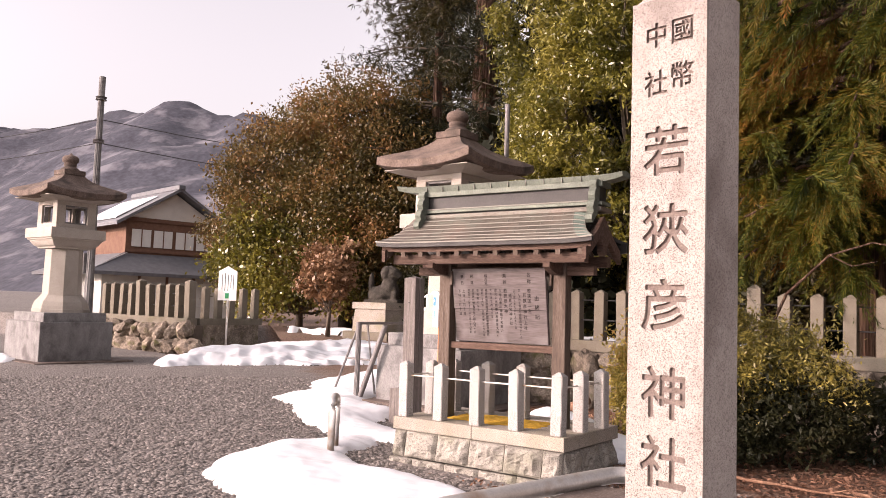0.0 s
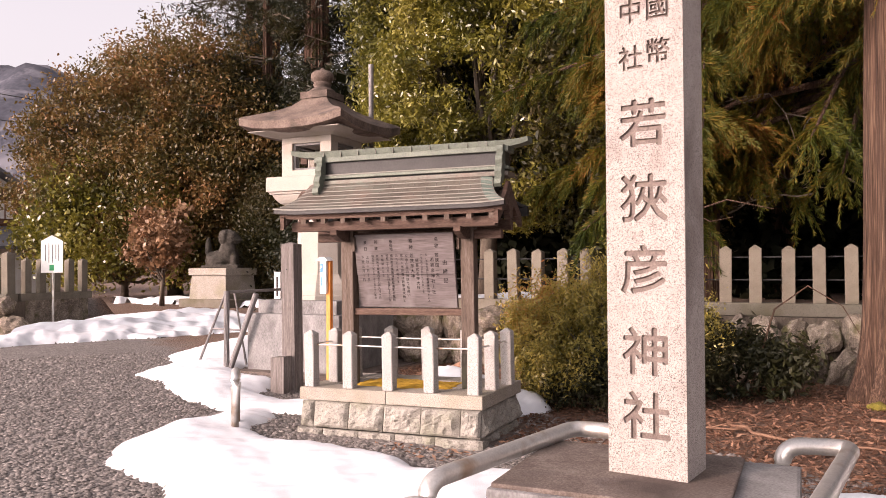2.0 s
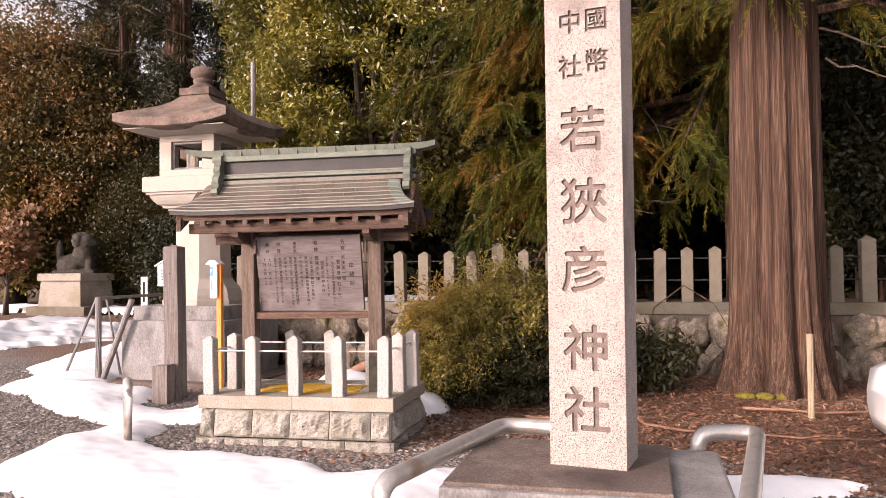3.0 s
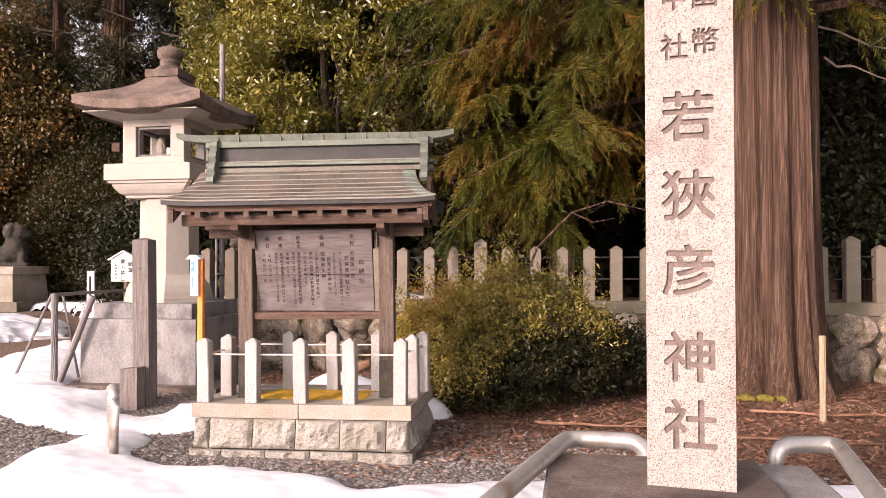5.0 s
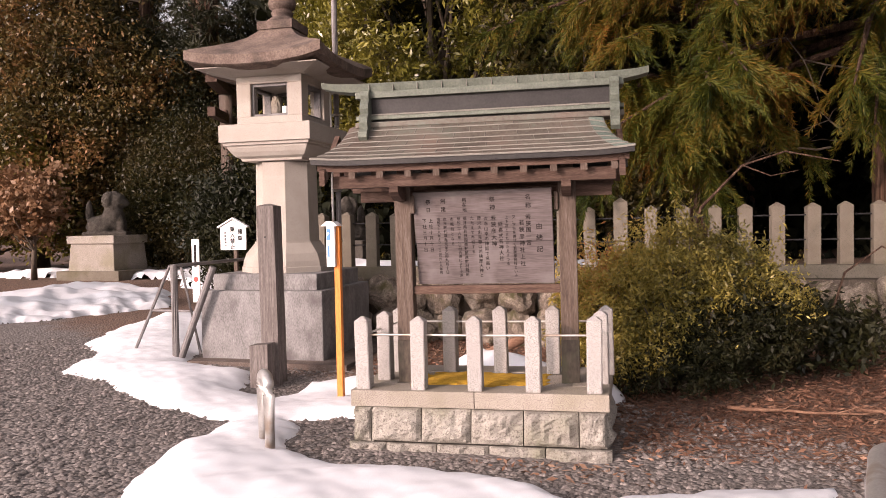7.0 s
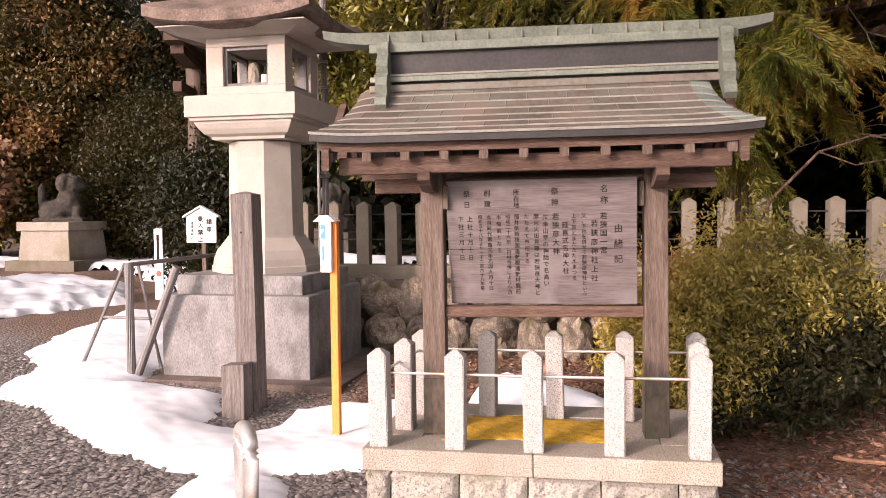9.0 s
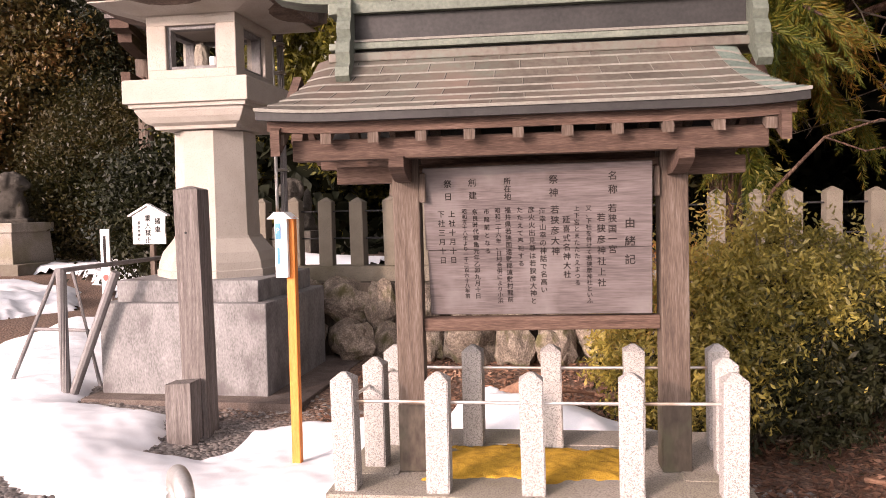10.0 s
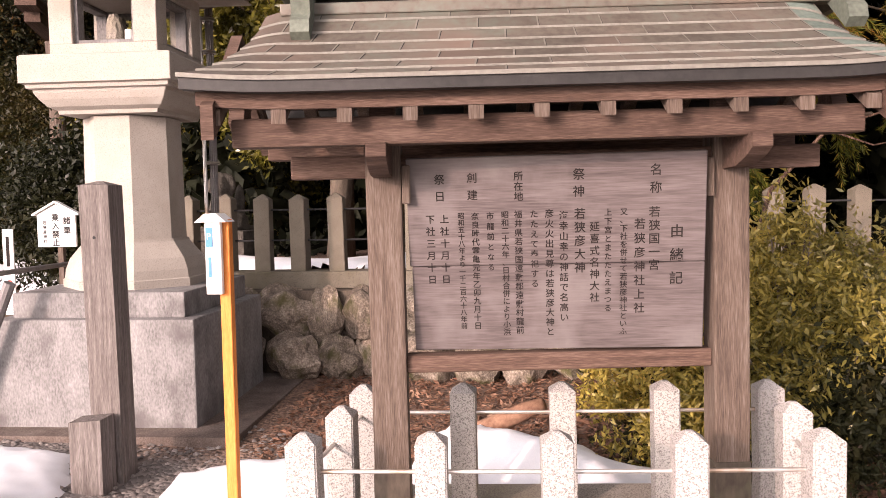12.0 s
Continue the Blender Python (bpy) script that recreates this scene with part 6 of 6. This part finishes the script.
# tall conifers far back
for (x, y, r, h) in ((-20.2, 30.2, 0.78, 27), (-22.5, 29.5, 0.3, 22), (-12.2, 27.0, 0.4, 22), (-25.5, 34.0, 0.45, 24), (-29.5, 37.0, 0.4, 21)):
    ob = thing("tall_cedar", (x, y, 0), "tall cedar with a bare brown trunk and ragged dark boughs", "tree")
    part("trunk", fluted_trunk(x, y, r, h, x, 0.35, 1.2), BARK, ob, smooth=True)
    limbs = []
    for k in range(46):
        a, z = rng.uniform(0, 2 * math.pi), rng.uniform(h * 0.28, h * 0.98)
        L = rng.uniform(1.4, 5.6) * (1.25 - 0.8 * z / h)
        limbs.append(((x, y, z), (x + L * math.cos(a), y + L * math.sin(a), z - rng.uniform(-0.2, 0.9))))
    bm = bmesh.new()
    for a, b in limbs:
        tube([a, Vector(a).lerp(Vector(b), 0.5) + Vector((0, 0, 0.25)), b], [0.07, 0.045, 0.015], 5, bm)
    part("branchwork", bm, BARK_GREY, ob)
    sprays("crown", spray_points(rng, limbs, 95, 0.8, 0.5), 0.36, LEAF_OLIVE if r < 0.5 else LEAF_DARK, ob, rng, 8)

for (x, y, z, rx, ry, rz) in ((5.4, 16.2, 4.6, 3.4, 2.2, 4.2), (9.5, 13.5, 4.0, 3.4, 2.6, 4.0), (4.2, 18.5, 8.5, 4.5, 2.4, 3.6)):
    pts, cl = crown_points(rng, (x, y, z), (rx, ry, rz), 380, 210, 0.36, 0.45, low=-0.8)
    tree("evergreen_tree", (x, y, 1.0), "dark evergreen tree at the edge of the woods", tube([(x, y, 0.9), (x, y, z)], [0.22, 0.1], 8), pts, limb_mesh(rng, (x, y, 1.6), cl[::20], 0.08), LEAF_DARK, BARK_GREY, 0.055, 2.4, rng)

# azalea beside the notice board: loose rusty tops, lower leaves coloured dark for shade
bush = thing("azalea_bush", (-2.45, 10.1, 0), "loose azalea bush with yellow-green and rusty tips", "bush")
mounds = [((-2.95, 9.9, 0.75), (0.75, 0.6, 0.75)), ((-2.2, 10.2, 0.95), (0.75, 0.65, 0.80)), ((-1.5, 10.4, 0.75), (0.7, 0.6, 0.72)), ((-2.5, 9.75, 0.45), (0.9, 0.5, 0.5))]
P, tops = [], []
for c, rad in mounds:
    p, cl = crown_points(rng, c, rad, 230, 90, 0.06, 0.5, low=-0.7)
    P.append(p)
    tops.append(cl)
cl = np.concatenate(tops)
high = cl[cl[:, 2] > 1.05]
tips = high[rng.integers(len(high), size=110)] + rng.normal(size=(110, 3)) * 0.1 + np.array([0, 0, 0.17])
shoots = (tips[:, None, :] + rng.normal(size=(110, 34, 3)) * np.array([0.055, 0.055, 0.11])).reshape(-1, 3)
pts = np.concatenate(P + [shoots])
# leaves below this uneven height, higher on the right, get the shade colour
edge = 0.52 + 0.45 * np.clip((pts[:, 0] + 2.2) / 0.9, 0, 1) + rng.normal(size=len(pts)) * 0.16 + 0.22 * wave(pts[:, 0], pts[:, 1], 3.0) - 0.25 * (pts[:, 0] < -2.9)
part("branchwork", limb_mesh(rng, (-2.3, 10.1, 0.0), cl[::7], 0.03, 5), BARK_GREY, bush)
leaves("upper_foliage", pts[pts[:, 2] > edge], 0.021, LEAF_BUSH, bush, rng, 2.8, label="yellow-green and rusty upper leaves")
leaves("lower_foliage", pts[pts[:, 2] <= edge], 0.021, LEAF_SHADE, bush, rng, 3.0, label="lower green leaves with shade put into their colour")
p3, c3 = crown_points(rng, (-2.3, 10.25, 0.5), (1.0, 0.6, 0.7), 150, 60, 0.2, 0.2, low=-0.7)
leaves("inner_foliage", p3, 0.03, LEAF_SHADE, bush, rng, 2.8)
p2, c2 = crown_points(rng, (-0.75, 11.5, 0.35), (0.8, 0.6, 0.55), 80, 60, 0.14, 0.5, low=-0.6)
under = thing("low_shrub", (-0.75, 11.5, 0), "low dark shrub under the great cedar", "bush")
part("branchwork", limb_mesh(rng, (-0.75, 11.5, 0.0), c2[::8], 0.02, 5), BARK_GREY, under)
leaves("foliage", p2, 0.04, LEAF_DARK, under, rng, 2.6)

# deep woods behind the fence, forest shade put into the leaf colour
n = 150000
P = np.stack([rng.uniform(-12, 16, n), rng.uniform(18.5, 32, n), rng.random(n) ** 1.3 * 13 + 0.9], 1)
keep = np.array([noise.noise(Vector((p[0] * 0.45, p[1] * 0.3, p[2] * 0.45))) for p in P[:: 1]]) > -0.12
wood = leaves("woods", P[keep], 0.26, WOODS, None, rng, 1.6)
tagged(wood, "deep evergreen woods behind the stone fence, coloured dark for shade", "woods", kind="stuff")
for k in range(16):
    x, y = rng.uniform(-6, 14), rng.uniform(17.5, 25)
    r = rng.uniform(0.12, 0.28)
    ob = thing("forest_trunk", (x, y, 1.0), "straight dark cedar trunk in the woods", "tree trunk", "trunks in the woods")
    part("trunk", fluted_trunk(x, y, r, 14, k * 1.7, 0.6, 1.15), BARK, ob, smooth=True)
# slope sheet added to close the view, dark as the shaded woods before it
hill = np.array([[-14, 33], [-6, 33], [2, 33], [10, 32], [18, 30], [26, 22]])
bm = bmesh.new()
rows = [[bm.verts.new((x * (1 + 0.02 * z), y + 0.3 * z, z)) for x, y in hill] for z in (0, 6, 12, 16)]
for a, b in zip(rows, rows[1:]):
    for i in range(len(hill) - 1):
        bm.faces.new((a[i], a[i + 1], b[i + 1], b[i]))
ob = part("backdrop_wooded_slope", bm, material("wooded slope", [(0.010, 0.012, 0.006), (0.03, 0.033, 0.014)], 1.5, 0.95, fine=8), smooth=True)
tagged(ob, "dark wooded slope closing the view", "slope", kind="structure")

# fallen branches and twigs
for pts in ([(-0.75, 8.5, 0.10), (-0.45, 8.2, 0.05), (0.2, 8.05, 0.04), (1.2, 7.95, 0.05), (2.4, 8.2, 0.04)], [(-1.8, 8.6, 0.04), (-1.2, 8.45, 0.05), (-0.6, 8.5, 0.04)], [(0.6, 9.6, 0.04), (1.4, 9.3, 0.06), (2.4, 9.4, 0.03)], [(-3.3, 10.5, 0.05), (-3.9, 10.3, 0.2), (-4.3, 10.4, 0.06)]):
    ob = thing("fallen_branch", (pts[0][0], pts[0][1], 0), "bare reddish fallen branch on the litter", "branch")
    bent = [Vector(pts[0])]
    for a, b in zip(pts, pts[1:]):
        for q in (0.25, 0.5, 0.75, 1.0):
            bent.append(Vector(a).lerp(Vector(b), q) + Vector((float(rng.normal()) * 0.02, float(rng.normal()) * 0.035, abs(float(rng.normal())) * 0.012)))
    part("branch", tube(bent, [0.018 - 0.012 * q / len(bent) for q in range(len(bent))], 7), DEAD_WOOD, ob)
    for q in (len(bent) // 3, 2 * len(bent) // 3):
        tip = bent[q] + Vector((float(rng.normal()) * 0.2, float(rng.normal()) * 0.2, 0.05 + abs(float(rng.normal())) * 0.05))
        part("twig", tube([bent[q], bent[q].lerp(tip, 0.5) + Vector((0, 0, 0.02)), tip], [0.007, 0.005, 0.002], 5), DEAD_WOOD, ob)
chunk = thing("broken_log", (-4.05, 9.3, 0), "short red-brown broken log lying on the snow", "log")
part("log", tube([(-4.25, 9.35, 0.34), (-4.1, 9.3, 0.40), (-3.9, 9.28, 0.50), (-3.78, 9.25, 0.55)], [0.05, 0.065, 0.06, 0.045], 10), DEAD_WOOD, chunk, smooth=True)
part("stub", tube([(-4.08, 9.29, 0.40), (-4.05, 9.2, 0.30), (-4.08, 9.12, 0.2)], [0.03, 0.024, 0.016], 7), DEAD_WOOD, chunk)
arch = thing("bare_branch", (-1.5, 11.6, 0), "bare arching branch over the bush", "branch")
part("branch", tube([(-2.2, 11.2, 1.2), (-1.9, 11.4, 2.0), (-1.4, 11.5, 2.5), (-0.9, 11.5, 2.65), (-0.3, 11.4, 2.5)], [0.022, 0.02, 0.015, 0.01, 0.004], 6), BARK, arch)
part("twig", tube([(-1.4, 11.5, 2.5), (-1.1, 11.3, 2.35), (-0.8, 11.2, 2.4)], [0.01, 0.007, 0.003], 5), BARK, arch)
lean_b = thing("bare_branch", (0.2, 11.3, 0), "bare bent branch by the rubble wall", "branch")
part("branch", tube([(-0.6, 11.2, 0.2), (-0.3, 11.2, 1.2), (0.1, 11.2, 1.5), (0.5, 11.2, 1.25), (0.75, 11.2, 0.8)], [0.016, 0.014, 0.011, 0.008, 0.004], 6), BARK, lean_b)

foot_moss = thing("moss_clump", (1.0, 11.05, 0), "yellow-green moss clump at the foot of the great cedar", "moss")
bm = bmesh.new()
for q in range(9):
    own = bmesh.new()
    bmesh.ops.create_icosphere(own, subdivisions=3, radius=1)
    cx, cy, s = 0.82 + 0.065 * q, 11.12 + 0.03 * math.sin(q * 2.1) - 0.04 * math.sin(q * 0.4), 0.07 + 0.03 * math.sin(q * 1.7)
    for v in own.verts:
        p = v.co.copy()
        v.co = Vector((cx, cy, 0.04)) + Vector((p.x, p.y, p.z * 0.6)) * s * (1 + 0.35 * noise.noise(p * 2 + Vector((q, 0, 0))) + 0.12 * noise.noise(p * 7))
    join(bm, own)
part("moss", bm, material("olive moss", [(0.07, 0.06, 0.012), (0.20, 0.16, 0.025)], 18.0, 0.95, fine=160, vary=0, bump=1.0), foot_moss, smooth=True)



def dead_branch(start, angle, length, rise, rng, label):
    """A bare forked branch: a bowed stem with side twigs."""
    ob = thing("bare_branch", start, label, "branch")
    d = Vector((math.cos(angle), 0.5 * math.sin(angle), rise))
    pts, p = [], Vector(start)
    for k in range(7):
        pts.append(p.copy())
        p = p + d * length / 6 + Vector(rng.normal(size=3) * 0.05 * length) * Vector((1, 1, 1)).length / 1.73
        d.z -= 0.06
    part("branch", tube(pts, [0.019 - 0.0026 * k for k in range(7)], 6), BARK_GREY, ob)
    for k in (2, 3, 4, 5):
        e = pts[k] + Vector((d.x * 0.5, d.y * 0.5, 0)) * length * 0.25 + Vector(rng.normal(size=3) * 0.16 * length)
        part("twig", tube([pts[k], pts[k].lerp(e, 0.5) + Vector((0, 0, 0.04)), e], [0.010, 0.007, 0.003], 5), BARK_GREY, ob)


for start, angle, length, rise in (((0.95, 14.6, 3.0), math.pi * 1.05, 1.9, 0.35), ((0.9, 14.7, 4.2), math.pi * 1.15, 2.2, 0.3), ((0.2, 14.3, 2.9), math.pi * 0.95, 1.2, 0.1), ((-1.5, 15.0, 3.4), math.pi * 1.1, 2.0, 0.45),
                                   ((2.1, 11.8, 4.6), 0.1, 1.5, -0.15), ((2.0, 11.7, 5.0), -0.3, 1.6, -0.1), ((-1.3, 14.9, 2.6), 0.4, 1.5, 0.5)):
    dead_branch(start, angle, length, rise, rng, "bare dead branch among the cedars")

# loose litter, twigs and pebbles
n = 60000
X, Y = rng.uniform(-6, 7, n), rng.uniform(6.2, 13.2, n)
ok = (Y + 0.55 * X + 1.2 * wave(X, Y, 1.7) + rng.normal(size=n) * 0.8 > 6.3) & ~((X > BX0 - 0.1) & (X < BX1 + 0.1) & (Y > 6.7) & (Y < 8.1))
X, Y = X[ok], Y[ok]
P = np.stack([X, Y, ground_height(X, Y) + rng.uniform(0.005, 0.03, len(X))], 1)
lit = leaves("leaf_litter", P, 0.024, LITTER, None, rng, 3.0, flat=0.75)
tagged(lit, "red-brown fallen leaves and cedar needles", "leaf litter", kind="stuff")
n = 16000
X, Y = rng.uniform(-3.0, 7, n), rng.uniform(7.0, 13.0, n)
P = np.stack([X, Y, ground_height(X, Y) + rng.uniform(0.01, 0.03, n)], 1)
tw = leaves("twigs", P, 0.008, LITTER, None, rng, 20, flat=0.92)
tagged(tw, "thin dry twigs scattered on the litter", "twigs", kind="stuff")

n = 62000
u = rng.random(n) ** 1.5
ang = rng.uniform(radians(70), radians(165), n)
X, Y = 0.0 + np.cos(ang) * (3.5 + 13 * u), 0.5 + np.sin(ang) * (3.5 + 13 * u)
ok = (inside(X, Y, SNOW_MAIN) < 0.15) & (Y + 0.55 * X < 7.2) & ~((X > BX0 - 0.05) & (X < BX1 + 0.05) & (Y > 6.65) & (Y < 8.1)) & (Y < 12.5)
X, Y = X[ok], Y[ok]
m = len(X)
s = rng.uniform(0.010, 0.024, m) * (1 + 0.5 * np.hypot(X, Y) / 14)
oct_v = np.array([[1, 0, 0], [0, 1, 0], [-1, 0, 0], [0, -1, 0], [0, 0, 0.62], [0, 0, -0.62]])
oct_f = np.array([[0, 1, 4], [1, 2, 4], [2, 3, 4], [3, 0, 4]])
th = rng.uniform(0, 2 * math.pi, m)
jit = 1 + rng.normal(size=(m, 6, 3)) * 0.22
V = oct_v[None] * jit
Vx = V[..., 0] * np.cos(th)[:, None] * 1.25 - V[..., 1] * np.sin(th)[:, None]
Vy = V[..., 0] * np.sin(th)[:, None] * 1.25 + V[..., 1] * np.cos(th)[:, None]
V = np.stack([Vx * s[:, None] + X[:, None], Vy * s[:, None] + Y[:, None], V[..., 2] * s[:, None] + (ground_height(X, Y) + s * 0.2)[:, None]], -1)
F = (oct_f[None] + (np.arange(m) * 6)[:, None, None]).reshape(-1, 3)
peb = mesh_part("gravel", fast_mesh("gravel", V.reshape(-1, 3), F, 3), PEBBLE, smooth=True)
tagged(peb, "loose grey and brown gravel", "gravel", kind="stuff")

rng = np.random.default_rng(77)
rubble_wall("rubble_wall_right", -8.4, 6.6, 13.15, 0.965, 2, 0.5, "retaining wall of rounded brown field stones", rng)
rubble_wall("rubble_wall_left", -25.2, -19.8, 14.3, 0.85, 2, 0.62, "low retaining wall of dark field stones", rng)

# the grounds behind the notice board, drawn in to their true distance
FAR = Matrix.Translation((TOWARDS[0], TOWARDS[1], 0)) @ Matrix.Diagonal((NEARER, NEARER, 0.965, 1)) @ Matrix.Translation((-TOWARDS[0], -TOWARDS[1], 0))
GROUNDS = ("stone_fence", "rubble_wall_right", "rubble_wall_left", "white_marker", "garden_sign", "pipe_barrier", "metal_pole", "guardian_statue", "statue_pedestal", "torii_gate", "house", "low_house", "utility_pole",
           "overhead_wire", "dark_gate_post", "cedar_tree", "evergreen_tree", "russet_tree", "olive_tree", "sapling", "evergreen_shrub", "tall_cedar", "azalea_bush", "low_shrub", "woods", "forest_trunk", "bare_branch",
           "moss_clump", "backdrop_wooded_slope")
for ob in list(scene.collection.all_objects):
    if ob.parent is None and ob.name.split(".")[0] in GROUNDS:
        ob.matrix_basis = FAR @ ob.matrix_basis
        # swung round about where the walk begins, and the pedestal with its statue brought closer
        swing = {"house": 1.8, "low_house": 1.0, "utility_pole": 1.35, "overhead_wire": 1.35, "dark_gate_post": 0.8, "russet_tree": 1.4, "olive_tree": 1.4}.get(ob.name.split(".")[0])
        if swing:
            ob.matrix_basis = pose(0.75, 0.48, 0) @ pose(0, 0, 0, 0, 0, swing) @ pose(-0.75, -0.48, 0) @ ob.matrix_basis
        if ob.name.split(".")[0] in ("guardian_statue", "statue_pedestal", "sapling") and ob.matrix_basis.translation.x < -15:
            ob.matrix_basis = Matrix.Translation((-19.47, 21.02, 0.29)) @ Matrix.Diagonal((0.87, 0.87, 0.82, 1)) @ Matrix.Translation((22.2, -24.2, 0)) @ FAR.inverted() @ ob.matrix_basis
